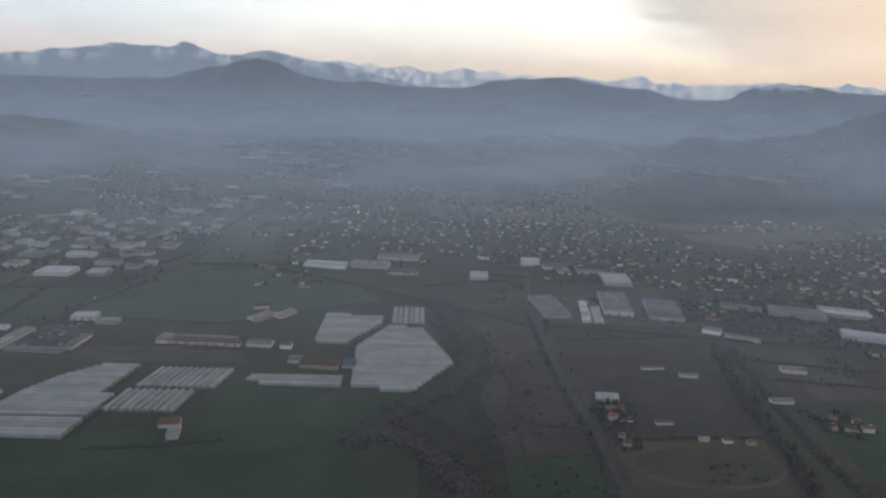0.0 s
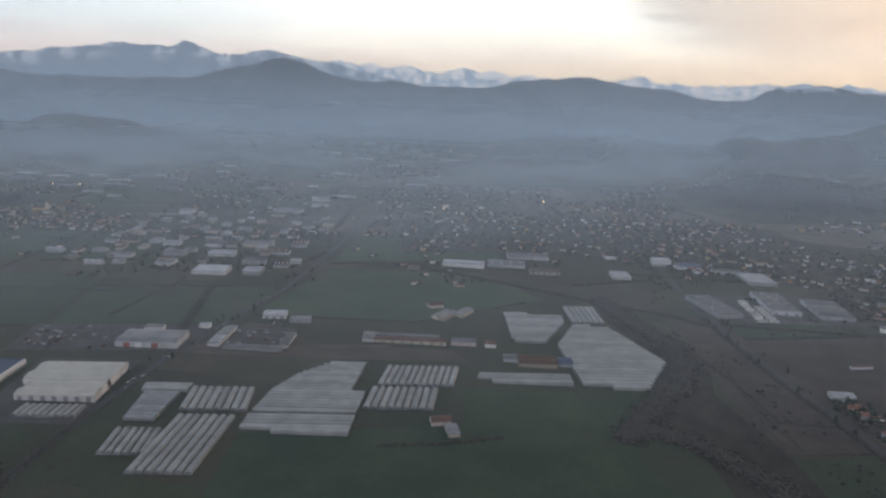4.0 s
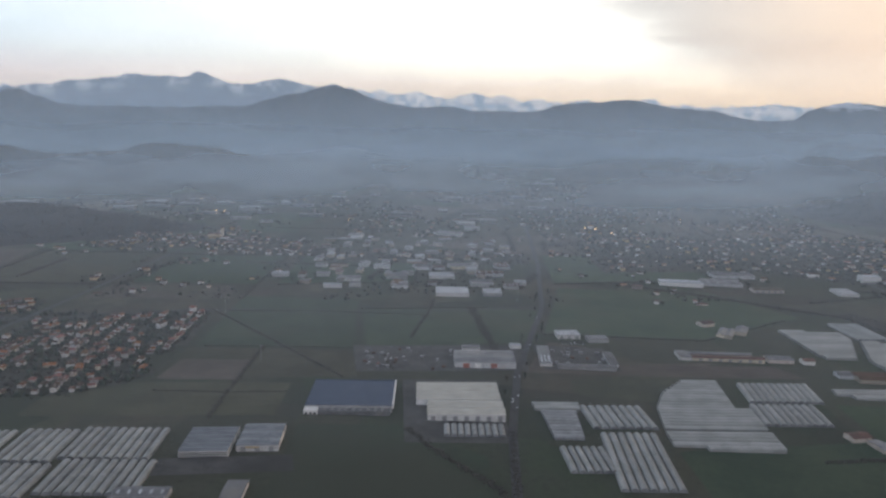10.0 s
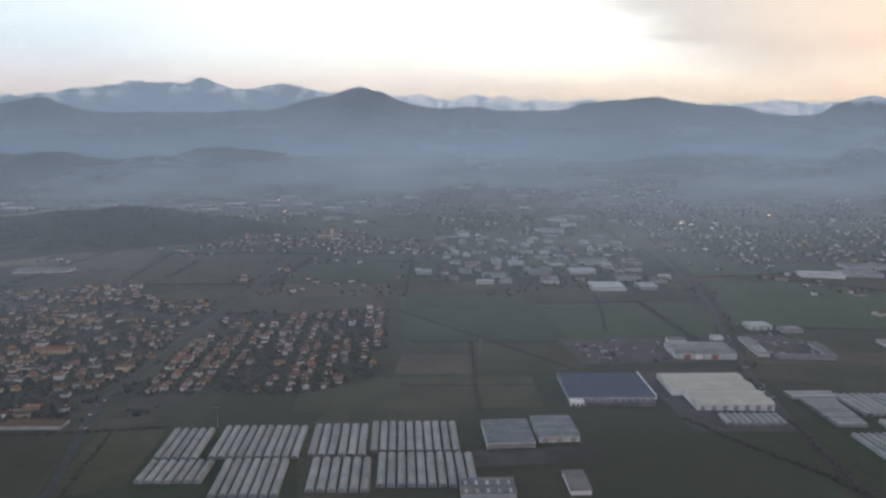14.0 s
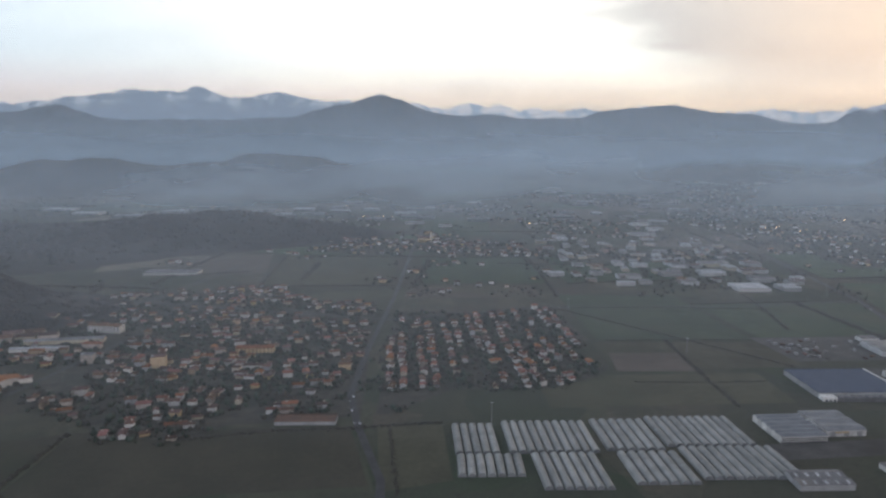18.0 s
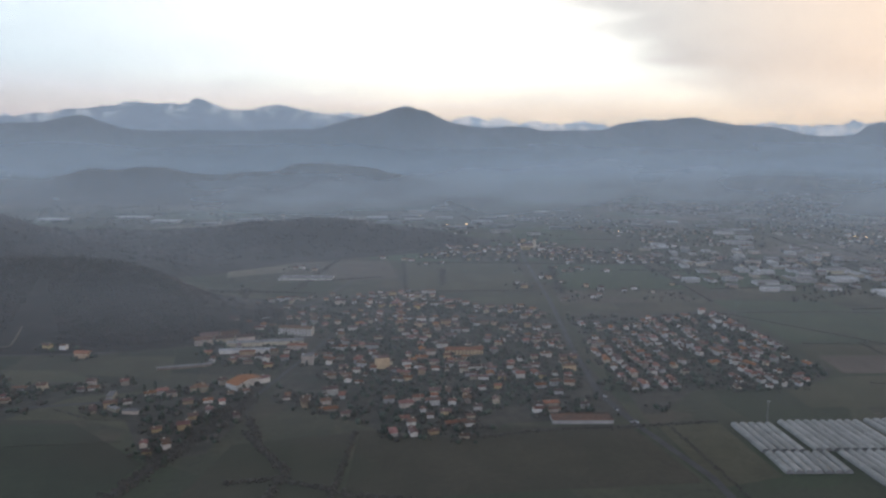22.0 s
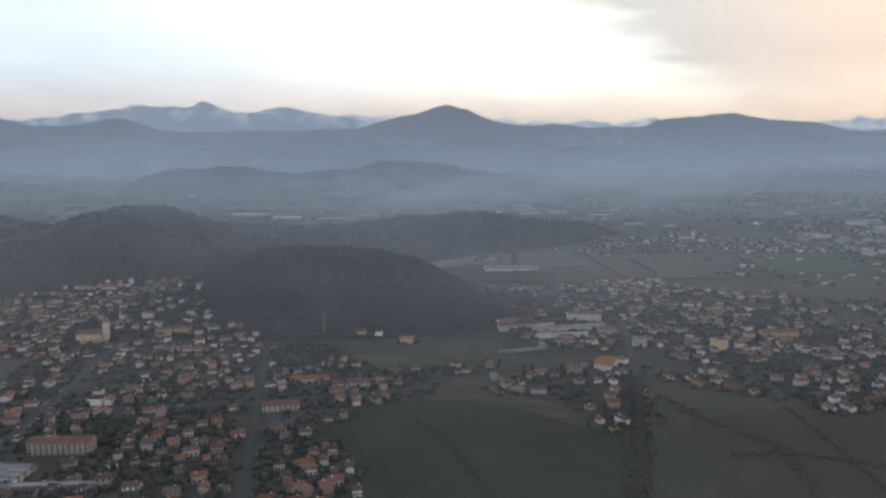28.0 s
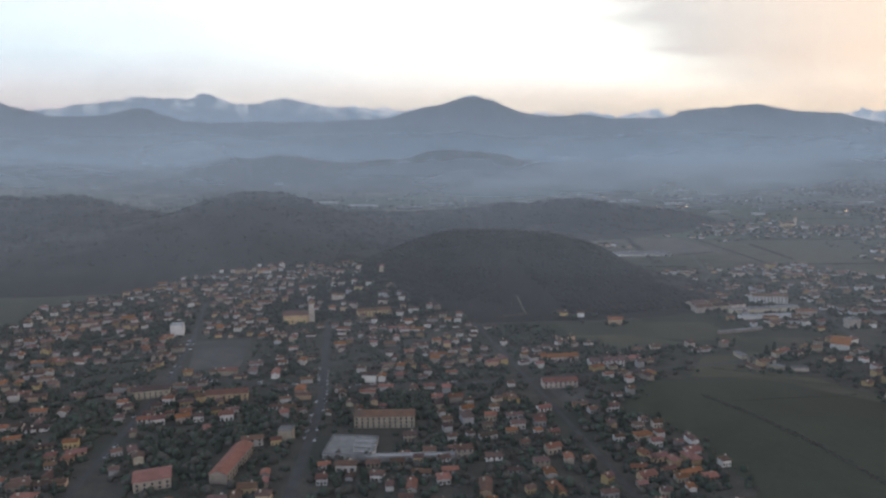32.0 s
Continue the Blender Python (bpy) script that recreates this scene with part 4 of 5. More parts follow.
def crate_stack(x, y, turn, k):
    ob = tagged(new("goods_stack", CRATES[k]), ("pale wrapped pallets stacked in a yard", "rust-brown crates stacked in a yard", "grey crates stacked in a yard")[k], "goods", "stacked goods")
    ob.matrix_basis = pose(x, y, 0.18, 0, 0, turn)


rs = random.Random(14)
for k in range(52):
    x, y = (rs.uniform(-430, -366), rs.uniform(456, 500)) if k < 34 else (rs.uniform(-293, -256), rs.uniform(466, 504))
    crate_stack(x, y, rs.choice((0, 90)) + rs.uniform(-5, 5), rs.choice((0, 0, 1, 2, 2)))

# ---- houses ----
# name, width, depth, eaves, rise, hip
KINDS = [("cottage", 5.6, 4.4, 2.3, 0.9, 0.0), ("villa", 5.0, 4.4, 3.5, 0.8, 1.8), ("house", 6.0, 4.8, 3.6, 1.0, 0.0), ("villa", 4.7, 4.6, 3.4, 0.9, 2.0),
         ("cottage", 7.4, 4.3, 2.3, 0.9, 0.0), ("house", 4.6, 4.2, 3.8, 0.9, 0.0), ("apartment_house", 9.0, 5.4, 4.6, 1.1, 2.4), ("house", 5.4, 4.2, 3.2, 0.9, 0.0)]
KINDS = [(n, 0.9 * w, 0.84 * d, 0.86 * h, 0.84 * e, 0.85 * i) for n, w, d, h, e, i in KINDS]
WALLS = ["wall", "wall_white", "wall_grey", "wall_ochre", "wall_white", "wall"]
ROOFS = ["tiles", "tiles", "tiles_red"]
STORE = {}
CHIMNEY = mesh_of("chimney", *join_geo(box_geo(-0.28, -0.28, -1.0, 0.28, 0.28, 0.6), box_geo(-0.36, -0.36, 0.6, 0.36, 0.36, 0.72)), M["wall"])
WINDOW = mesh_of("window", *box_geo(-0.42, -0.06, -0.5, 0.42, 0.05, 0.5), M["pane"])
DOOR = mesh_of("door", *box_geo(-0.4, -0.06, 0.0, 0.4, 0.05, 1.6), M["bark"])


def house_geo(k):
    name, w, d, h, rise, hip = KINDS[k]
    walls = box_geo(-w / 2, -d / 2, -0.4, w / 2, d / 2, h) if hip else pent_geo(w, d, h, rise)
    return walls, gable_geo(w, d, h + 0.2, rise, 0.4, 0.18, hip)


def house(x, y, turn, k, wall, roof, group, where, z=0.0, glazed=True):
    tint = {"wall": "cream", "wall_white": "white", "wall_ochre": "ochre", "wall_grey": "grey"}[wall]
    name, w, d, h, rise, hip = KINDS[k]
    walls, top = house_geo(k)
    for key, geo, mat, what in (((k, wall), walls, wall, name), ((k, roof), top, roof, "roof")):
        if key not in STORE:
            STORE[key] = mesh_of(what, *geo, M[mat])
    ob = tagged(new(name, STORE[k, wall]), tint + " rendered " + name.replace("_", " ") + " under " + ("red" if roof == "tiles_red" else "brown") + " roof tiles, " + where, name.split("_")[0], group)
    ob.matrix_basis = pose(x, y, z, 0, 0, turn) @ plot_size(x, y)
    child("roof", STORE[k, roof], ob)
    child("chimney", CHIMNEY, ob, pose(w * 0.22, d * 0.16, h + rise * 0.75))
    if glazed:
        face = 1 if math.cos(radians(turn)) < -0.5 else -1
        for fl in range(2 if h > 3.2 else 1):
            for i in range(3):
                if i == 1 and fl == 0:
                    child("door", DOOR, ob, pose(0, face * d / 2, 0.05))
                else:
                    child("window", WINDOW, ob, pose(-w / 2 + w * (i + 0.5) / 3, face * d / 2, 1.25 + 1.85 * fl))
    return ob


def plot_size(x, y):
    """How much longer, deeper and higher than its kind a house is, by its plot."""
    q = random.Random(int(x * 7.3) + 1000 * int(y * 3.1))
    s = q.uniform(0.78, 1.12)
    return Matrix.Diagonal((s * q.choice((0.9, 1.0, 1.0, 1.15, 1.55)), s, s * q.uniform(0.75, 1.15), 1))


PLOTS = []    # x, y, turn, kind, wall, roof, group, where, z
TAKEN = {}
GREEN = []    # gaps between the houses, left to trees


def free(x, y, gap):
    i, j = int(x // 12), int(y // 12)
    return not any(math.hypot(x - a, y - b) < gap for u in (-1, 0, 1) for v in (-1, 0, 1) for a, b in TAKEN.get((i + u, j + v), ()))


def take(x, y):
    TAKEN.setdefault((int(x // 12), int(y // 12)), []).append((x, y))


def town(poly, angle, dx, dy, fill, seed, group, where, walls=WALLS, roofs=ROOFS, blocks=(), ground=None, lanes=None, kinds=range(8), loose=0.3):
    r = random.Random(seed)
    lanes = ROADS if lanes is None else lanes
    kinds = list(kinds)
    for b in blocks:
        if b in PARKS:
            for k in range(60):
                x, y = r.uniform(min(p[0] for p in b), max(p[0] for p in b)), r.uniform(min(p[1] for p in b), max(p[1] for p in b))
                if inside(x, y, b):
                    GREEN.append((x, y, 0.0))
    if ground is not False:
        patch("garden_ground", poly, M["gardens"], 0.15 + 0.001 * (seed % 20), "dark garden ground between the houses", "garden")
    ca, sa = math.cos(radians(angle)), math.sin(radians(angle))
    us = [p[0] * ca + p[1] * sa for p in poly]
    vs = [-p[0] * sa + p[1] * ca for p in poly]
    v, row = min(vs), 0
    while v < max(vs):
        u = min(us) + (row % 2) * dx * 0.4
        while u < max(us):
            uu, vv = u + r.uniform(-loose, loose) * dx, v + r.uniform(-loose, loose) * 0.85 * dy
            x, y = uu * ca - vv * sa, uu * sa + vv * ca
            u += dx * r.uniform(0.85, 1.25)
            dense = noise.noise(Vector((x / 42, y / 42, seed)))
            if not inside(x, y, poly):
                continue
            if r.random() > fill * min(1.0, max(0.10, 0.88 + 1.9 * dense)):
                GREEN.append((x, y, ground(x, y) if ground else 0.0))
                continue
            if any(line_gap(x, y, l) < 4.7 for l in lanes) or any(inside(x, y, b) for b in blocks) or not free(x, y, 6.0):
                continue
            take(x, y)
            k = r.choice(kinds)
            if k == 6 and r.random() < 0.6:
                k = 2
            bend = 26 * noise.noise(Vector((x / 120, y / 120, seed + 0.5)))
            PLOTS.append((x, y, angle + bend + r.choice((0, 0, 90, 180)) + r.uniform(-9, 9), k, r.choice(walls), r.choice(roofs), group, where, ground(x, y) if ground else 0.0))
        v += dy * (0.78 if row % 2 else 1.22)
        row += 1


def on_mid(x, y):
    return max(0.0, mid_height(x, y))


def on_hill(x, y):
    return max(0.0, hill_height(x, y))


PARKS = [[(-1306, 290), (-1276, 294), (-1262, 262), (-1268, 232), (-1300, 232)], [(-1322, 520), (-1296, 524), (-1272, 455), (-1290, 448)], [(-1275, 322), (-1250, 300), (-1253, 282), (-1276, 282)],
         [(-1213, 335), (-1190, 335), (-1184, 304), (-1204, 304)], [(-1156, 453), (-1108, 466), (-1114, 418), (-1140, 420)], [(-1360, 320), (-1342, 324), (-1336, 292), (-1356, 290)]]
# plots held back for larger buildings
for x0, y0, x1, y1 in ((-906, 453, -906, 453), (-856, 444, -856, 444), (-970, 494, -920, 502), (-971, 477, -935, 481), (-1002, 553, -980, 553), (-942, 530, -915, 524), (-812, 476, -790, 476)):
    for k in range(6):
        take(x0 + (x1 - x0) * k / 5, y0 + (y1 - y0) * k / 5)
town([(-1010, 610), (-985, 655), (-905, 670), (-840, 690), (-780, 615), (-728, 622), (-716, 362), (-785, 350), (-798, 332), (-841, 335), (-888, 373), (-915, 382), (-920, 444), (-974, 457), (-1000, 520)], 8, 9.6, 9.4, 0.82, 11, "village houses", "in a village", loose=0.34,
     blocks=[[(-800, 366), (-705, 366), (-705, 340), (-800, 340)], [(-925, 455), (-895, 455), (-885, 390), (-925, 395)], [(-735, 420), (-716, 420), (-716, 366), (-735, 366)]])
town([(-708, 584), (-633, 584), (-600, 600), (-572, 606), (-562, 500), (-584, 477), (-561, 440), (-574, 422), (-605, 402), (-666, 401), (-700, 364), (-708, 364)], 93, 7.4, 10.4, 0.95, 22, "estate houses", "on a new estate", kinds=(0, 2, 5, 7, 4), walls=["wall_white", "wall", "wall_white", "wall_grey"], roofs=["tiles", "tiles", "tiles_red"], loose=0.14,
     blocks=[[(-705, 398), (-660, 400), (-600, 398), (-705, 372)]])
town([(-1095, 372), (-1052, 352), (-1030, 392), (-1000, 398), (-1000, 415), (-1062, 418)], 18, 11, 13, 0.5, 12, "roadside houses", "by the meadows")
town([(-1018, 372), (-985, 356), (-955, 305), (-930, 315), (-922, 372), (-928, 425), (-955, 420), (-990, 400)], 28, 10.5, 12, 0.8, 23, "hamlet houses", "in a hamlet", walls=["wall", "wall_ochre", "wall_white"])
town([(-1110, 480), (-1060, 466), (-1062, 482), (-1100, 494)], 10, 11, 11, 0.9, 24, "hamlet houses", "below the hill", ground=on_hill)
town([(-1130, 234), (-1112, 252), (-1090, 277), (-1078, 268), (-1095, 230)], 38, 7.5, 8, 1.0, 14, "orange terrace", "at the town edge", ["wall_ochre"], ["tiles_red"])
town([(-1480, 443), (-1490, 520), (-1400, 640), (-1300, 690), (-1278, 690), (-1256, 590), (-1208, 512), (-1150, 468), (-1095, 425), (-1050, 396), (-1052, 384), (-1075, 352), (-1095, 320), (-1078, 280), (-1068, 235), (-1082, 205), (-1430, 205), (-1480, 300)], 8, 8.7, 9.6, 0.92, 13, "town houses", "in a town",
     ground=on_hill, blocks=[[(-1345, 437), (-1303, 440), (-1295, 374), (-1330, 372)], *PARKS, [(-1240, 304), (-1186, 304), (-1186, 284), (-1240, 284)], [(-1240, 286), (-1204, 286), (-1204, 258), (-1240, 258)], [(-1302, 492), (-1268, 492), (-1268, 470), (-1302, 470)],
                             [(-1131, 352), (-1101, 352), (-1099, 317), (-1125, 318)], [(-1355, 432), (-1336, 432), (-1336, 416), (-1355, 416)], [(-1275, 276), (-1256, 276), (-1256, 232), (-1275, 232)], [(-1308, 256), (-1270, 256), (-1270, 228), (-1308, 228)]])
town([(106, 392), (124, 392), (122, 330), (106, 330)], -6, 9.5, 10, 0.55, 20, "lane houses", "along a lane", ground=False)
town([(240, 386), (262, 386), (270, 340), (244, 344)], -12, 9.5, 10, 0.7, 26, "lane houses", "along a lane", ground=False)
town([(-845, 1000), (-760, 1010), (-560, 960), (-520, 860), (-600, 850), (-690, 900), (-760, 870), (-830, 900)], -3, 10.5, 12, 0.75, 15, "far village", "far off")
town([(-1000, 1130), (-800, 1120), (-820, 1010), (-960, 900), (-1000, 900)], -3, 11, 13, 0.45, 16, "far village", "far off")
town([(-520, 900), (-280, 900), (-250, 860), (-270, 820), (-520, 820)], 2, 15, 16, 0.5, 17, "far village", "far off")
town([(-180, 1000), (300, 1050), (420, 700), (260, 640), (230, 680), (-20, 800), (-180, 780)], -5, 12, 13, 0.36, 18, "eastern suburb", "far off", ground=on_mid)
town([(250, 660), (700, 1000), (760, 620), (420, 420), (250, 560)], -12, 11, 12, 0.42, 19, "eastern suburb", "far off", ground=on_mid, blocks=[[(280, 625), (420, 625), (420, 490), (280, 490)]])
r = random.Random(30)
for k in range(520):
    x, y = r.uniform(-1000, 500), r.uniform(640, 1000)
    if hill_height(x, y) > -0.5 or not free(x, y, 7) or noise.noise(Vector((x / 70, y / 70, 4.4))) < 0.12 or any(line_gap(x, y, l) < 6 for l in ROADS) or (-550 < x < -265 and y < 1000) or (-1000 < x < -920 and 730 < y < 790):
        continue
    take(x, y)
    PLOTS.append((x, y, r.uniform(-20, 20), r.randrange(8), r.choice(WALLS), r.choice(ROOFS), "scattered houses", "among fields", 0.0))
r = random.Random(31)
for k in range(3200):
    y = 1000 + 1700 * r.random() ** 1.4
    x = r.uniform(-0.62 * y - 500, 0.62 * y) if k % 4 == 0 else r.gauss(-150 + 0.1 * y, 420)
    if mid_height(x, y) > -1 or hill_height(x, y) > -0.5 or not free(x, y, 7.5) or noise.noise(Vector((x / 200, y / 260, 2.2))) < -0.08:
        continue
    take(x, y)
    PLOTS.append((x, y, r.uniform(-15, 15), r.randrange(8), r.choice(WALLS), r.choice(ROOFS), "distant houses", "far off", 0.0))
# the houses along the near edge of the plain stand as things of their own, the rest of the sprawl as one
PLOTS.sort(key=lambda p: p[1])
counted, rest = {}, []
for p in PLOTS:
    name = KINDS[p[3]][0]
    if p[1] < 640 and counted.get(name, 0) < 300:
        counted[name] = counted.get(name, 0) + 1
        house(*p, glazed=p[1] < 325)
    else:
        rest.append(p)
slots = {m: i for i, m in enumerate(sorted(set(WALLS + ROOFS)))}
V, F, W = [], [], []
for x, y, turn, k, wall, roof, group, where, z in rest:
    m = pose(x, y, z, 0, 0, turn) @ plot_size(x, y)
    for (gv, gf), mat in zip(house_geo(k), (wall, roof)):
        o = len(V)
        V += [tuple(m @ Vector(v)) for v in gv]
        F += [tuple(i + o for i in f) for f in gf]
        W += [slots[mat]] * len(gf)
tagged(new("houses", mesh_of("houses", V, F, [M[m] for m in sorted(slots)], W)), "sprawl of small rendered houses with brown tiled roofs", "houses", kind="stuff")
for k in range(230):
    y = 1000 + 1700 * r.random() ** 1.3
    x = r.uniform(-0.6 * y - 450, 0.6 * y) if k % 3 == 0 else r.gauss(-330, 330)
    if mid_height(x, y) > -1 or hill_height(x, y) > -0.5 or not free(x, y, 26):
        continue
    take(x, y)
    w, d = r.uniform(14, 46), r.uniform(10, 24)
    shed(x, y, w, d, r.uniform(4, 7), 1.0, r.uniform(-14, 14), r.choice(("sheet_roof", "sheet_roof", "pale_roof")), "wall_grey", "pale-roofed factory hall far out on the plain", group="distant halls")

# ---- landmarks of the town ----


def apartment(x, y, w, d, h, turn, roof, wall, label):
    root = shed(x, y, w, d, h, 1.6, turn, roof, wall, label, category="apartment")
    n, floors = int(w / 2.4), max(1, int(h * 0.7 / 1.7))
    for fl in range(floors):
        for k in range(n):
            child("window", WINDOW, root, pose(-w / 2 + w * (k + 0.5) / n, -d / 2 - 0.02, 1.1 + 1.7 * fl))
    return root


apartment(-1209, 297, 27, 8, 8, 1, "tiles", "wall", "long apartment building with brown roof and rows of windows")
apartment(-1266, 256, 27, 7, 6, 84, "tiles_red", "wall", "long apartment block under a red tiled roof")
apartment(-1292, 243, 13, 10, 6, 20, "tiles_red", "wall", "broad block under a red tiled roof")
apartment(-1290, 330, 20, 7, 6, 10, "tiles_red", "wall_ochre", "long ochre block under a red tiled roof")
apartment(-1330, 335, 18, 7, 6, 14, "tiles", "wall", "long cream block under a brown roof")
apartment(-1232, 492, 24, 8, 8, 14, "tiles", "wall_ochre", "long ochre apartment building near the church")
apartment(-1122, 345, 18, 6, 5, 6, "tiles_red", "wall", "cream terrace under a red tiled roof")
apartment(-1090, 378, 20, 6, 5, 8, "tiles", "wall_white", "white terrace beside the street")
apartment(-1115, 388, 22, 6, 4, 8, "tiles_red", "wall", "row of joined houses under a red roof")
flat_hall(-1250, 281, 6, 5, 8, -4, "sheet_roof", "wall", "square cream tower house with a flat roof", category="apartment")
flat_hall(-1358, 447, 8, 6, 11, 8, "pale_roof", "wall_white", "white tower block standing over the houses", category="apartment")
flat_hall(-1196, 262, 36, 3, 2.8, 2, "pale_roof", "wall_grey", "long low row of pale-roofed garages", category="garage")
for k, (x, y, a) in enumerate(((-1008, 391, -80), (-1004, 379, -60), (-997, 370, -35), (-986, 366, -5))):
    flat_hall(x, y, 9, 3.6, 3.0, a, "sheet_roof", "wall", "pale row of garages curving round a hamlet", category="garage")
flat_hall(-906, 453, 8, 6, 9, 4, "sheet_roof", "wall", "square cream apartment block among the houses", category="apartment", vents=1)
flat_hall(-856, 444, 9, 7, 11, 10, "tiles", "wall_ochre", "ochre apartment block standing over the houses", category="apartment", vents=1)
shed(-945, 499, 54, 7, 4, 1.0, 9, "sheet_roof", "wall", "long pale workshop at the village edge", category="workshop")
shed(-953, 479, 38, 5, 3.6, 0.8, 6, "pale_roof", "wall_white", "long low white store at the village edge", category="workshop")
apartment(-991, 553, 24, 9, 9, 6, "tiles", "wall", "big cream block at the village edge")
apartment(-928, 527, 26, 8, 8, -8, "tiles", "wall_white", "white apartment building in the village")
apartment(-801, 476, 26, 6, 5, 2, "tiles_red", "wall_ochre", "long ochre house in the village")
shed(-937, 411, 10, 20, 5, 2, -35, "tiles_red", "wall_white", "big gabled house with a red roof", category="house")
shed(-977, 556, 44, 5, 4, 1, 30, "sheet_roof", "wall", "long pale building at the hill's foot", category="workshop")
shed(-985, 445, 34, 3, 2.2, 0.6, 17, "sheet_roof", "wall", "long low shed with a grey roof", category="workshop")
for k in range(5):
    shed(-990 + 14 * (k % 3), 500 + 12 * (k // 3) + 4 * (k % 3), 13, 8, 6, 1.8, 12 + 3 * k, "tiles", "wall", "big old village house with a brown roof", category="house")


def church(x, y, turn, label):
    root = tagged(new("church"), label, "church")
    root.matrix_basis = pose(x, y, on_hill(x, y), 0, 0, turn)
    child("nave", mesh_of("nave", *pent_geo(17, 8, 6, 2), M["wall_ochre"]), root)
    child("roof", mesh_of("roof", *gable_geo(17, 8, 6.2, 2, 0.5, 0.2), M["tiles"]), root)
    child("aisle", mesh_of("aisle", *box_geo(-7, -7, -0.3, 7, -4.02, 3.4), M["wall_ochre"]), root)
    tower = child("bell_tower", mesh_of("bell_tower", *box_geo(9, -2, -0.4, 12.6, 1.6, 13), M["wall"]), root)
    child("belfry", mesh_of("belfry", *box_geo(9.2, -1.8, 13, 12.4, 1.4, 15.4), M["wall_ochre"]), tower)
    v = [(8.8, -2.2, 15.4), (12.8, -2.2, 15.4), (12.8, 1.8, 15.4), (8.8, 1.8, 15.4), (10.8, -0.2, 17.6)]
    child("spire", mesh_of("spire", v, [(3, 2, 1, 0), (0, 1, 4), (1, 2, 4), (2, 3, 4), (3, 0, 4)], M["tiles"]), tower)
    for k in range(4):
        child("window", mesh_of("window", *box_geo(-6 + 4 * k - 0.4, -7.08, 1, -6 + 4 * k + 0.4, -6.95, 2.6), M["pane"]), root)


church(-1286, 480, 6, "ochre church with a tall square bell tower")
church(-690, 981, 0, "far village church with its bell tower")
pad([(-1130, 350), (-1102, 350), (-1100, 319), (-1124, 320)], "bare sandy playground between houses")
pad([(-1341, 432), (-1307, 437), (-1298, 381), (-1326, 376)], "grey open car park and playing ground")
# a mast by the tunnels, a factory chimney, lit street lamps
for x, y, h, what in ((-646, 352, 12, "thin grey lattice mast beside the tunnels"), (-961, 744, 14, "pale factory chimney beside the hall"), (-500, 470, 11, "slim power pole in the fields"), (-560, 590, 11, "slim power pole in the fields"), (-300, 640, 11, "slim power pole in the fields")):
    root = tagged(new("mast"), what, "mast")
    root.location = (x, y, 0)
    v, f = [], []
    for z, q in ((-0.3, 0.2), (h, 0.1)):
        v += [(q * math.cos(a * math.pi / 4), q * math.sin(a * math.pi / 4), z) for a in range(8)]
    f = [(i, (i + 1) % 8, 8 + (i + 1) % 8, 8 + i) for i in range(8)] + [tuple(range(8, 16))]
    child("pole", mesh_of("pole", v, f, M["shutter"]), root)
    child("crossbar", mesh_of("crossbar", *box_geo(-0.9, -0.09, h - 0.8, 0.9, 0.09, h - 0.62), M["metal"]), root)
glow = bpy.data.materials.new("lamp_glow")
glow.use_nodes = True
gg = Nodes(glow.node_tree)
em, oo = gg.add("ShaderNodeEmission"), gg.add("ShaderNodeOutputMaterial")
em.inputs["Color"].default_value, em.inputs["Strength"].default_value = (1.0, 0.62, 0.30, 1), 7.0
gg.link(em.outputs[0], oo.inputs["Surface"])
BULB = mesh_of("lamp_head", [v * 0.65 for v in ICO], ICO_F, glow)
LAMP_POST = mesh_of("pole", *box_geo(-0.1, -0.1, -0.2, 0.1, 0.1, 7.2), M["metal"])
for x, y in ((-137, 1081), (-121, 1075), (-103, 1036), (-799, 1229), (-764, 1225), (-748, 1222), (-850, 1412), (60, 1180), (-520, 1130)):
    root = tagged(new("street_lamp"), "lit orange street lamp on a steel pole", "street lamp", "lamps of the plain")
    root.location = (x, y, 0)
    child("pole", LAMP_POST, root)
    child("lamp_head", BULB, root, pose(0, 0, 7.6))

# ---- vehicles ----
CAR = mesh_of("body", [(-1.35, -0.55, 0.2), (1.35, -0.55, 0.2), (1.35, 0.55, 0.2), (-1.35, 0.55, 0.2), (-1.4, -0.58, 0.62), (1.38, -0.58, 0.58), (1.38, 0.58, 0.58), (-1.4, 0.58, 0.62)],
              [(3, 2, 1, 0), (4, 5, 6, 7), (0, 1, 5, 4), (1, 2, 6, 5), (2, 3, 7, 6), (3, 0, 4, 7)], M["car"])
CABIN = mesh_of("cabin", [(-1.0, -0.52, 0.6), (0.75, -0.52, 0.6), (0.75, 0.52, 0.6), (-1.0, 0.52, 0.6), (-0.8, -0.42, 1.0), (0.25, -0.42, 1.0), (0.25, 0.42, 1.0), (-0.8, 0.42, 1.0)],
                [(4, 5, 6, 7), (0, 1, 5, 4), (1, 2, 6, 5), (2, 3, 7, 6), (3, 0, 4, 7)], M["pane"])
WHEEL = mesh_of("wheel", [(0.24 * math.cos(a * math.pi / 5), y, 0.24 + 0.24 * math.sin(a * math.pi / 5)) for y in (-0.08, 0.08) for a in range(10)],
                [(i, (i + 1) % 10, 10 + (i + 1) % 10, 10 + i) for i in range(10)] + [tuple(range(9, -1, -1)), tuple(range(10, 20))], M["tyre"])


def car(x, y, turn, z=0.22):
    root = tagged(new("car"), "small parked car with a dark glass cabin", "car", "parked cars")
    root.matrix_basis = pose(x, y, z, 0, 0, turn)
    child("body", CAR, root)
    child("cabin", CABIN, root)
    for a in (-0.85, 0.85):
        for b in (-0.52, 0.52):
            child("wheel", WHEEL, root, pose(a, b, 0))


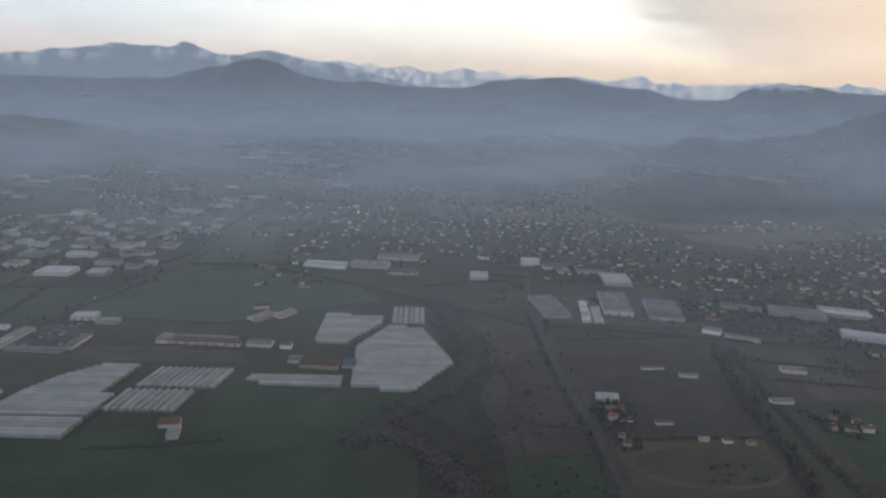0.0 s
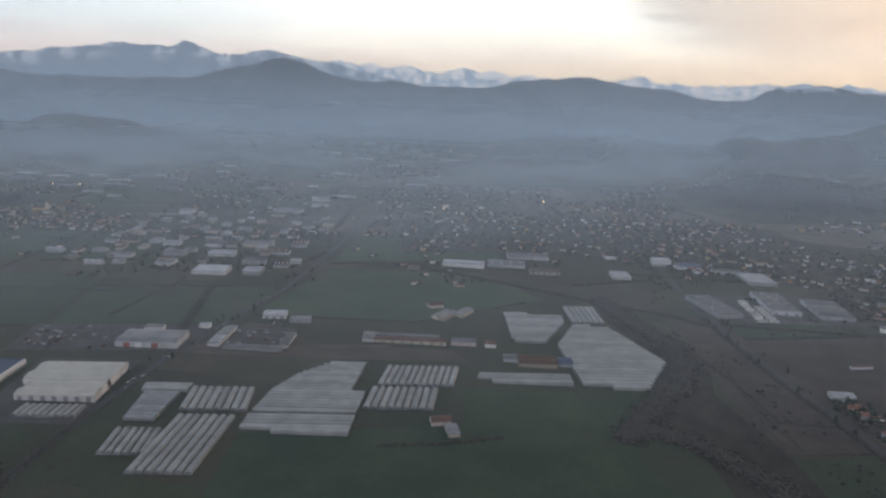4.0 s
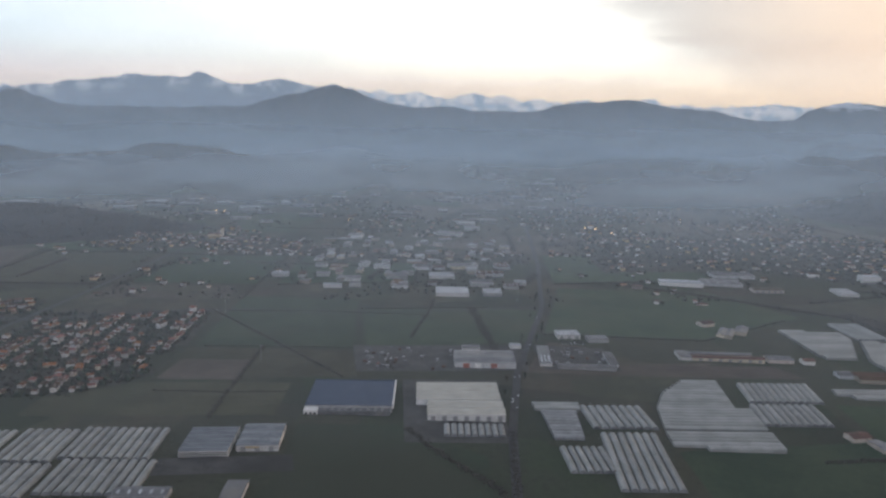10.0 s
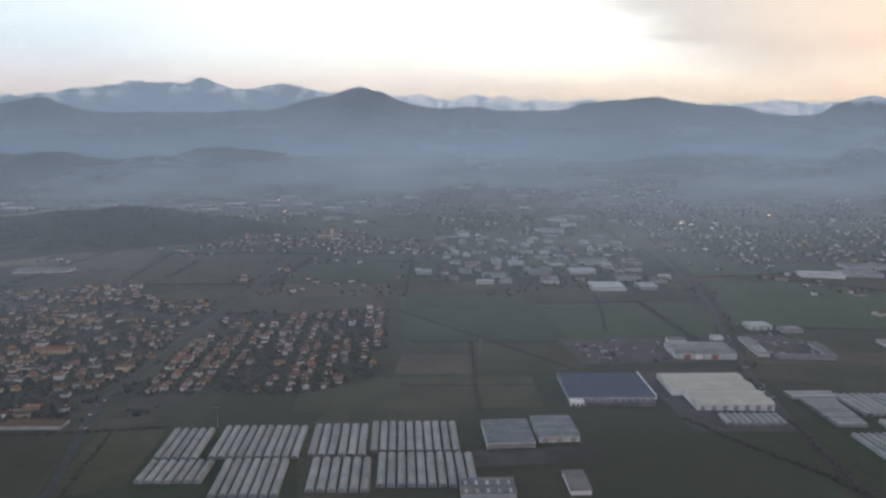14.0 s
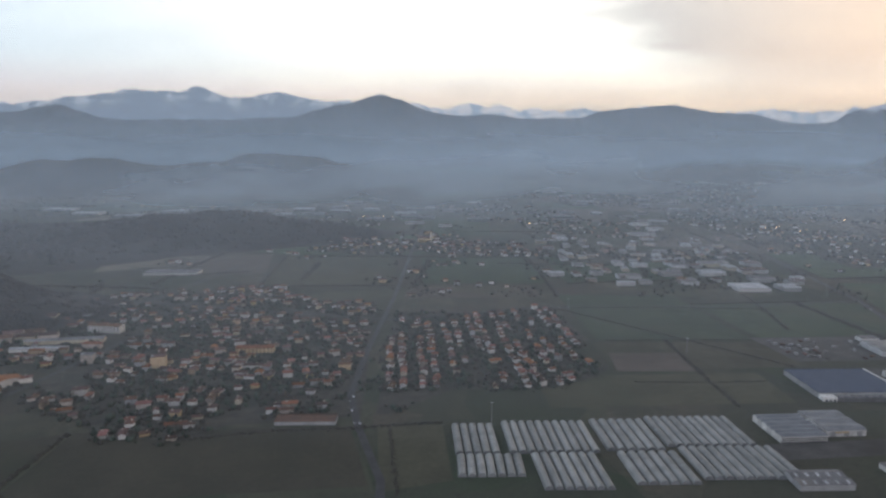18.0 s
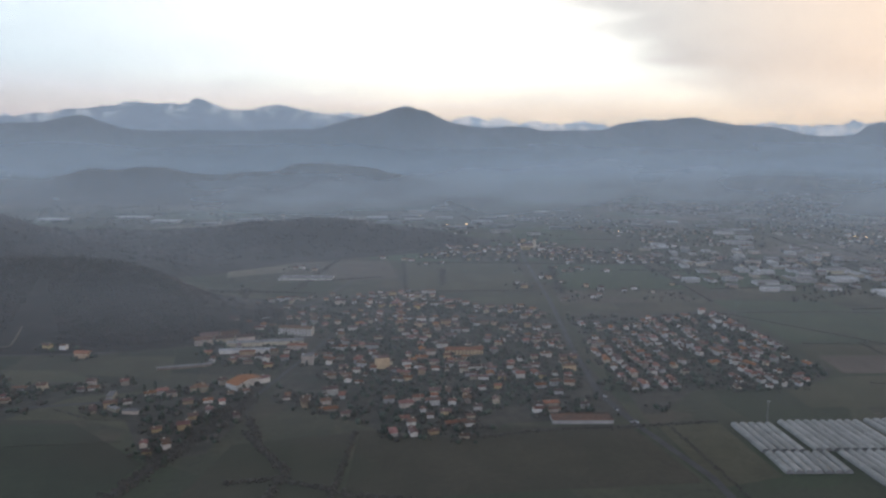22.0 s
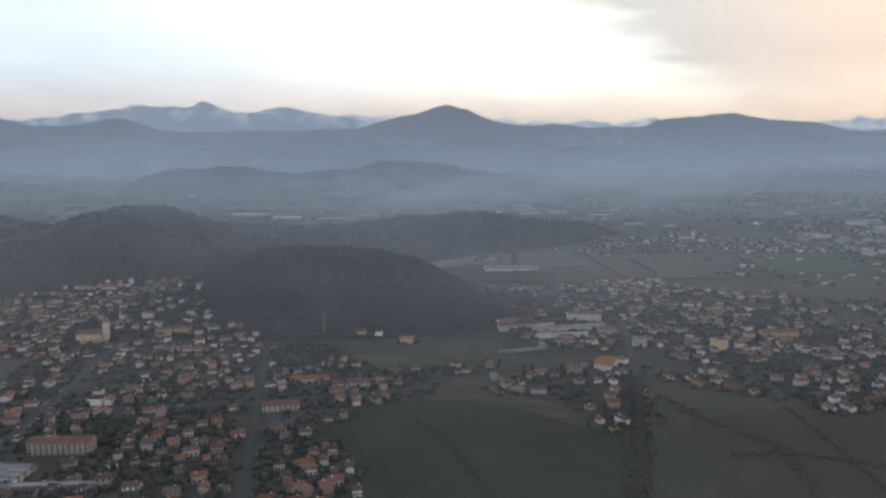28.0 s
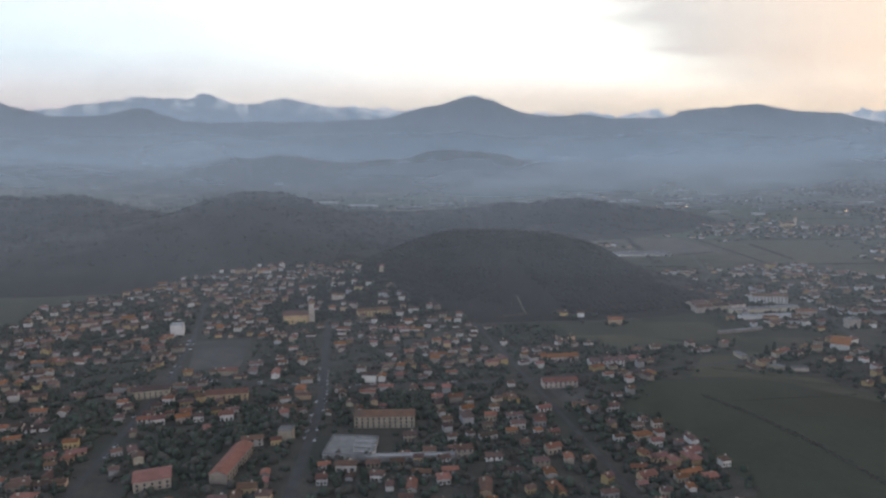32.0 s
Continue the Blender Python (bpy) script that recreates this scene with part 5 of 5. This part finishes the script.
r = random.Random(8)
for line, n, off in ((TOWN_STREET[1:4], 34, 2.3), (SIDE_STREET[:3], 14, 1.7), (WEST_STREET[1:4], 16, 1.7), (MAIN_ROAD[2:5], 10, 1.6), (MID_ROAD[3:6], 8, 1.4)):
    for k in range(n):
        i = r.randrange(len(line) - 1)
        (x0, y0), (x1, y1) = line[i], line[i + 1]
        t, d = r.random(), Vector((x1 - x0, y1 - y0)).normalized()
        s = off if k % 2 else -off
        car(x0 + (x1 - x0) * t - d.y * s, y0 + (y1 - y0) * t + d.x * s, math.degrees(math.atan2(d.y, d.x)), 0.26)
for k in range(12):
    car(-279 + 3.2 * (k % 6), 515 + 5 * (k // 6), 95, 0.19)
TRAILER = mesh_of("trailer", *box_geo(-3.6, -0.85, 0.7, 3.2, 0.85, 2.7), M["wall_white"])
CAB = mesh_of("cab", *box_geo(3.4, -0.8, 0.4, 4.8, 0.8, 2.1), M["car"])
for k in range(14):
    root = tagged(new("lorry"), "white lorry parked in a row on the yard", "lorry", "parked lorries")
    root.matrix_basis = pose(141 + 0.19 * 7 * (k % 8) + (10 if k > 7 else 0), 548 + 8.2 * (k % 8), 0.2, 0, 0, 8)
    child("trailer", TRAILER, root)
    child("cab", CAB, root)
    for a in (-2.8, -1.8, 3.6):
        for b in (-0.75, 0.75):
            child("wheel", WHEEL, root, pose(a, b, 0, 0, 0, 0))
pad([(96, 625), (236, 640), (236, 545), (92, 548)], "asphalt yard of the industrial estate")

# ---- trees, hedges and woods ----
def tree_meshes(seed, height, spread, material, bare):
    r = random.Random(seed)
    v, f = [], []

    def limb(a, b, ra, rb):
        o = len(v)
        d = (b - a).normalized()
        s = d.orthogonal().normalized()
        u = d.cross(s)
        for p, q in ((a, ra), (b, rb)):
            for k in range(5):
                t = 2 * math.pi * k / 5
                v.append(tuple(p + (s * math.cos(t) + u * math.sin(t)) * q))
        f.extend((o + k, o + (k + 1) % 5, o + 5 + (k + 1) % 5, o + 5 + k) for k in range(5))

    limb(Vector((0, 0, -0.3)), Vector((0.1, 0, height * 0.45)), 0.05 * height, 0.03 * height)
    for k in range(6):
        a = k * 1.05 + r.uniform(-0.3, 0.3)
        z = height * r.uniform(0.28, 0.5)
        limb(Vector((0.08, 0, z)), Vector((math.cos(a) * spread * 0.7, math.sin(a) * spread * 0.7, z + height * r.uniform(0.18, 0.4))), 0.022 * height, 0.008 * height)
    cv, cf = [], []
    for k in range(170 if not bare else 150):
        while True:
            p = Vector((r.uniform(-1, 1), r.uniform(-1, 1), r.uniform(-1, 1)))
            if p.length < 1:
                break
        p = p * (0.75 + 0.3 * r.random())
        squeeze = 1 - (0.55 * (p.z + 1) / 2 if not bare else 0.15 * abs(p.z))
        c = Vector((p.x * spread * squeeze, p.y * spread * squeeze, height * 0.6 + p.z * height * 0.42))
        a, b = Vector((r.gauss(0, 1), r.gauss(0, 1), r.gauss(0, 1))).normalized(), Vector((r.gauss(0, 1), r.gauss(0, 1), r.gauss(0, 1))).normalized()
        s = r.uniform(0.16, 0.30) * spread * (0.8 if bare else 1.1)
        t = s * (0.28 if bare else 0.7)
        o = len(cv)
        cv += [tuple(c - a * s), tuple(c + b * t), tuple(c + a * s), tuple(c - b * t)]
        cf.append((o, o + 1, o + 2, o + 3))
    return mesh_of("trunk", v, f, M["bark"]), mesh_of("crown", cv, cf, material)


TREES = [("tree", tree_meshes(1, 5.2, 2.0, M["bare"], True)), ("tree", tree_meshes(2, 4.4, 1.9, M["bare"], True)), ("tree", tree_meshes(3, 6.0, 2.3, M["bare"], True)),
         ("conifer", tree_meshes(4, 5.6, 1.5, M["evergreen"], False)), ("conifer", tree_meshes(5, 4.2, 1.6, M["evergreen"], False)), ("conifer", tree_meshes(6, 7.0, 1.7, M["evergreen"], False))]
r = random.Random(77)


def plant(x, y, z=0.0):
    name, (trunk, crown) = TREES[r.randrange(6)]
    root = tagged(new(name, trunk), "bare winter tree with fine brown twigs" if name == "tree" else "dark evergreen tree with dense needles", "tree", "trees of the plain")
    s = r.uniform(0.75, 1.25)
    root.matrix_basis = pose(x, y, z, 0, 0, r.uniform(0, 360)) @ Matrix.Diagonal((s, s, s, 1))
    child("crown", crown, root)


near = [p for p in PLOTS if p[1] < 420]
for k in range(300):
    p = near[r.randrange(len(near))]
    a = r.uniform(0, 6.28)
    x, y = p[0] + 6 * math.cos(a), p[1] + 6 * math.sin(a)
    if free(x, y, 4.2) and all(line_gap(x, y, l) > 4 for l in ROADS):
        plant(x, y, p[8])
LANE_TREES = [(FIELD_LANE[1:4], 22, 3.5), (MAIN_ROAD[1:5], 20, 6), ([(234, 504), (212, 418), (203, 336), (193, 292)], 30, 3), (EAST_ROAD[1:5], 26, 6)]
for line, n, off in LANE_TREES:
    for k in range(n):
        i = r.randrange(len(line) - 1)
        t = r.random()
        plant(line[i][0] + (line[i + 1][0] - line[i][0]) * t + r.choice((-1, 1)) * off + r.uniform(-1.5, 1.5), line[i][1] + (line[i + 1][1] - line[i][1]) * t)


def hedge(line, width, size, step, label="dark winter hedge of shrubs between fields", material="bare", seed=0):
    rr = random.Random(seed + int(abs(line[0][0])))
    spots = []
    for (x0, y0), (x1, y1) in zip(line, line[1:]):
        n = max(2, int(3.4 * math.hypot(x1 - x0, y1 - y0) / step))
        for k in range(n):
            if rr.random() < 0.12:
                continue
            t = (k + rr.random()) / n
            q = 0.44 * size * rr.uniform(0.5, 1.25)
            spots.append((x0 + (x1 - x0) * t + rr.gauss(0, width / 2.6), y0 + (y1 - y0) * t + rr.gauss(0, width / 2.6), q * 0.45, q, rr.uniform(0.7, 1.2)))
    tagged(new("hedge", clumps("hedge", spots, M[material], seed)), label, "hedge", kind="stuff")


HEDGES = []
HEDGES += [
    (FIELD_LANE[1:5], 6, 1.4, 0.3),
    ([(-346, 620), (-330, 470)], 5, 1.3, 0.5),
    (MAIN_ROAD[4:6], 3, 1.0, 0.5),
    ([(-1052, 330), (-1038, 304), (-1025, 269), (-1016, 225)], 2.6, 1.0, 0.5),
    ([(-1040, 322), (-976, 329)], 1.2, 0.7, 1.2),
    ([(-1033, 373), (-1005, 358), (-950, 352)], 1.5, 0.9, 1.2),
    ([(-921, 360), (-905, 320), (-888, 295), (-895, 249)], 3, 1.7, 0.8),
    ([(-912, 285), (-890, 290), (-858, 275), (-760, 262)], 3, 1.6, 0.9),
    ([(-918, 340), (-891, 301)], 2.5, 1.5, 0.8),
    ([(-394, 363), (-379, 337), (-349, 298), (-335, 270)], 3, 1.5, 0.8),
]
HEDGES += [
    ([(-575, 602), (-486, 496), (-440, 440)], 2, 1.3, 1.2),
    ([(-398, 526), (-382, 620), (-380, 650)], 2, 1.3, 1.2),
    ([(-553, 412), (-505, 411), (-470, 413)], 1.5, 1.0, 1.2),
    ([(-505, 500), (-506, 440), (-506, 372)], 2, 1.3, 1.0),
    ([(-549, 500), (-499, 501), (-440, 500)], 1.5, 1.0, 1.2),
    ([(-560, 597), (-470, 600), (-382, 591)], 1.5, 1.0, 1.2),
    ([(-417, 489), (-407, 453)], 2, 1.2, 1.1),
    ([(-179, 722), (-108, 681), (-54, 643), (5, 601), (62, 564), (91, 536)], 6, 1.6, 0.3),
    ([(-176, 328), (-135, 332), (-109, 339)], 3, 1.3, 0.7),
]
HEDGES += [
    ([(-810, 331), (-761, 343), (-720, 346), (-672, 353)], 2, 1.3, 0.9),
    ([(12, 607), (26, 540), (40, 483), (36, 454), (10, 400)], 12, 2.6, 0.12),
    ([(12, 420), (-2, 393), (-39, 341), (-22, 352), (-1, 337), (23, 294), (20, 200)], 10, 2.4, 0.13),
    ([(52, 470), (58, 420), (60, 364), (94, 358)], 2, 1.4, 0.8),
    ([(234, 504), (212, 418), (203, 336), (193, 292), (185, 200)], 5, 2.0, 0.35),
    ([(242, 493), (228, 410), (219, 332), (219, 293), (216, 200)], 4, 1.8, 0.5),
]
HEDGES += [
    ([(92, 560), (91, 508), (91, 421), (95, 346), (94, 250)], 2.5, 1.6, 0.5),
    ([(108, 540), (200, 524), (330, 500)], 4, 2.0, 0.6),
    ([(250, 470), (330, 452)], 3, 1.6, 0.6),
    ([(248, 436), (340, 420)], 3, 1.5, 0.6),
    ([(120, 428), (160, 440), (218, 446)], 1.5, 0.8, 1.6),
    ([(108, 345), (150, 350), (198, 352)], 2.5, 1.3, 0.6),
    ([(106, 506), (236, 521)], 3, 1.4, 0.7),
    ([(238, 545), (340, 520)], 5, 1.8, 0.5),
    ([(36, 324), (92, 329)], 2, 1.2, 0.8),
    ([(55, 325), (54, 390), (62, 440)], 1.5, 1.0, 1.0),
]
HEDGES += [
    ([(-1010, 700), (-985, 560), (-930, 560)], 4, 2, 0.6),
    ([(-860, 870), (-850, 690), (-720, 690)], 2, 1.6, 1.2),
    ([(-720, 860), (-560, 850)], 2, 1.6, 1.2),
    ([(-560, 850), (-560, 640)], 2, 1.5, 1.2),
    ([(-400, 850), (-400, 720), (-540, 700)], 2, 1.5, 1.2),
    ([(-250, 720), (-150, 735), (-60, 745)], 3, 1.8, 0.8),
    ([(-290, 540), (-160, 528), (-60, 590)], 2, 1.4, 1.0),
    ([(-330, 620), (-445, 610)], 2, 1.5, 1.0),
    ([(-862, 340), (-866, 250)], 2, 1.3, 1.0),
    ([(-700, 350), (-690, 260)], 1.5, 1.0, 1.2),
]
for k, (line, width, size, step) in enumerate(HEDGES):
    hedge(line, width, size, step, seed=k)
rr = random.Random(9)
for k in range(110):
    x, y = rr.uniform(-1900, 900), rr.uniform(660, 2600) if k % 2 else rr.uniform(640, 1100)
    if hill_height(x, y) < 0 and mid_height(x, y) < -2:
        a = rr.choice((0.1, 1.5)) + rr.uniform(-0.3, 0.3)
        ln = rr.uniform(60, 220)
        hedge([(x, y), (x + ln * math.cos(a), y + ln * math.sin(a))], 5, 2.0, 1.6, "far line of bare trees across the plain", seed=100 + k)

FIELD_EAST = [(100, 500), (232, 520), (224, 462), (203, 345), (117, 330), (100, 451)]
far = {"bare": [], "conifer": []}
for k in range(26000):
    y = 560 + 1900 * rr.random() ** 1.5
    x = rr.uniform(-1180 - 0.64 * y, 0.66 * y)
    wood = noise.noise(Vector((x / 60, y / 80, 1.5))) + 0.6 * noise.noise(Vector((x / 260, y / 320, 9.5)))
    if wood < 0.16 or not free(x, y, 5) or hill_height(x, y) > -0.5 or mid_height(x, y) > 0 or min(line_gap(x, y, l) for l in ROADS) < 4 or (y < 640 and x < 60):
        continue
    q = rr.uniform(0.7, 1.7) * (0.9 + y / 2600)
    far["bare" if rr.random() < 0.6 else "conifer"].append((x, y, q * 0.6, q, rr.uniform(0.7, 1.3)))
for k in range(2600):
    x, y = rr.uniform(30, 360), rr.uniform(230, 580)
    if noise.noise(Vector((x / 34, y / 34, 3.3))) < 0.2 or inside(x, y, FIELD_EAST) or not free(x, y, 5) or line_gap(x, y, EAST_ROAD) < 4:
        continue
    q = rr.uniform(0.5, 1.4)
    far["bare" if rr.random() < 0.7 else "conifer"].append((x, y, q * 0.5, q, rr.uniform(0.6, 1.2)))
tagged(new("tree_belt", clumps("tree_belt", far["bare"], M["bare"], 31)), "bare winter trees scattered over the plain", "trees", kind="stuff")
tagged(new("tree_belt", clumps("tree_belt", far["conifer"], M["conifer"], 32)), "dark evergreen trees scattered over the plain", "trees", kind="stuff")

CAR_PARK = [(-1345, 437), (-1303, 440), (-1294, 376), (-1330, 371)]
# shrubs and small garden trees among the houses
spots = []
for x, y, z in GREEN:
    for k in range(4 if y < 640 else 1):
        q = rr.uniform(0.7, 2.1)
        u, v = x + rr.gauss(0, 2.6), y + rr.gauss(0, 2.6)
        if free(u, v, 3.6) and not inside(u, v, CAR_PARK) and all(line_gap(u, v, l) > 3.2 for l in ROADS):
            spots.append((u, v, z + q * 0.6, q, rr.uniform(0.6, 1.2)))
for p in PLOTS:
    for k in range(11 if p[1] < 640 else 3):
        a, d = rr.uniform(0, 6.28), rr.uniform(4.0, 8.5)
        x, y = p[0] + d * math.cos(a), p[1] + d * math.sin(a)
        if free(x, y, 3.7) and not inside(x, y, CAR_PARK) and all(line_gap(x, y, l) > 3.6 for l in ROADS):
            q = rr.uniform(0.5, 2.0) * (1 if p[1] < 700 else 1.6)
            spots.append((x, y, p[8] + q * 0.5, q, rr.uniform(0.55, 1.1)))
tall = []
for p in PLOTS + [(x, y, 0, 0, 0, 0, 0, 0, z) for x, y, z in GREEN]:
    if p[1] < 640 and noise.noise(Vector((p[0] / 30, p[1] / 30, 6.6))) > -0.12:
        a, d = rr.uniform(0, 6.28), rr.uniform(3.8, 6.5)
        for k in range(3):
            x, y = p[0] + d * math.cos(a) + rr.gauss(0, 1.1), p[1] + d * math.sin(a) + rr.gauss(0, 1.1)
            if free(x, y, 3.6) and not inside(x, y, CAR_PARK) and all(line_gap(x, y, l) > 3.2 for l in ROADS):
                q = rr.uniform(0.6, 1.25)
                tall.append((x, y, p[8] + q * 1.3, q, rr.uniform(1.3, 2.2)))
tagged(new("garden_trees", clumps("garden_trees", tall, M["conifer"], 15)), "tall dark garden conifers between the houses", "trees", kind="stuff")
tagged(new("garden_shrubs", clumps("garden_shrubs", spots[::2], M["evergreen"], 5)), "dark evergreen shrubs and small trees in gardens", "shrubs", kind="stuff")
tagged(new("garden_shrubs", clumps("garden_shrubs", spots[1::2], M["bare"], 6)), "bare brown shrubs in gardens", "shrubs", kind="stuff")

# a clearing with a pale walled track on the hill's foot, then the bare woods
CLEARING = [(-1142, 478), (-1080, 462), (-1098, 508), (-1134, 556)]
lane = [(-1139, 483), (-1130, 484.5), (-1122, 485.5), (-1124, 496), (-1126, 508)]
v = []
for x, y in lane:
    z = on_hill(x, y)
    v += [(x - 0.5, y - 0.3, z - 0.2), (x + 0.5, y + 0.3, z - 0.2), (x + 0.5, y + 0.3, z + 0.6), (x - 0.5, y - 0.3, z + 0.6)]
f = [(4 * i + k, 4 * i + (k + 1) % 4, 4 * i + 4 + (k + 1) % 4, 4 * i + 4 + k) for i in range(len(lane) - 1) for k in range(4)] + [(3, 2, 1, 0), tuple(4 * len(lane) - 4 + k for k in range(4))]
tagged(new("retaining_wall", mesh_of("retaining_wall", v, f, M["track"])), "pale retaining wall climbing the hill's foot", "wall", kind="structure")
spots = []
while len(spots) < 26000:
    x, y = (rr.uniform(-1290, -930), rr.uniform(455, 780)) if len(spots) < 14000 else (rr.uniform(-2250, -750), rr.uniform(640, 1290))
    z = hill_height(x, y)
    if inside(x, y, CLEARING):
        continue
    if z < 2.0 or not free(x, y, 6) or (z < 9 and noise.noise(Vector((x / 40, y / 40, 8.8))) > 0.1):
        continue
    q = rr.uniform(0.8, 1.7) * (1 if y < 780 else 1.6)
    spots.append((x, y, z - q * 0.1, q * 1.2, rr.uniform(0.5, 0.8)))
for k in range(7000):
    x, y = rr.uniform(380, 1400), rr.uniform(1080, 1560)
    z = mid_height(x, y)
    if z > 3 and free(x, y, 6):
        q = rr.uniform(1.6, 3.0)
        spots.append((x, y, z, q, rr.uniform(0.5, 0.9)))
tagged(new("woodland", clumps("woodland", spots[::3], M["wood"], 7)), "bare winter woodland covering the hills", "woodland", kind="stuff")
tagged(new("woodland", clumps("woodland", spots[1::3] + spots[2::3], M["wood"], 8)), "dull brown winter woodland covering the hills", "woodland", kind="stuff")


# ---- the plain falls away gently to the east ----
def sink(x):
    return -8.0 * np.clip((np.asarray(x, float) + 460) / 420, 0, 1)


for ob in list(scene.objects):
    if ob.parent or ob.type not in ("MESH", "EMPTY") or ob.name.startswith(("mountain_range", "valley_mist")):
        continue
    if ob.get("kind", "") in ("structure", "stuff"):
        me = ob.data
        if ob.get("kind") == "structure" and not ob.name.startswith("hill"):
            bm = bmesh.new()
            bm.from_mesh(me)
            for fold in (-460, -40):
                bmesh.ops.bisect_plane(bm, geom=bm.verts[:] + bm.edges[:] + bm.faces[:], plane_co=(fold, 0, 0), plane_no=(1, 0, 0))
            bm.to_mesh(me)
            bm.free()
        co = np.empty(len(me.vertices) * 3)
        me.vertices.foreach_get("co", co)
        co = co.reshape(-1, 3)
        down = sink(co[:, 0])
        co[:, 1] *= 1 - down / 172
        co[:, 2] += down
        me.vertices.foreach_set("co", co.ravel())
        me.update()
    else:
        x, y, z = ob.location
        down = float(sink(x))
        ob.location = (x, y * (1 - down / 172), z + down)
        ob.scale = ob.scale * (1 - down / 172)
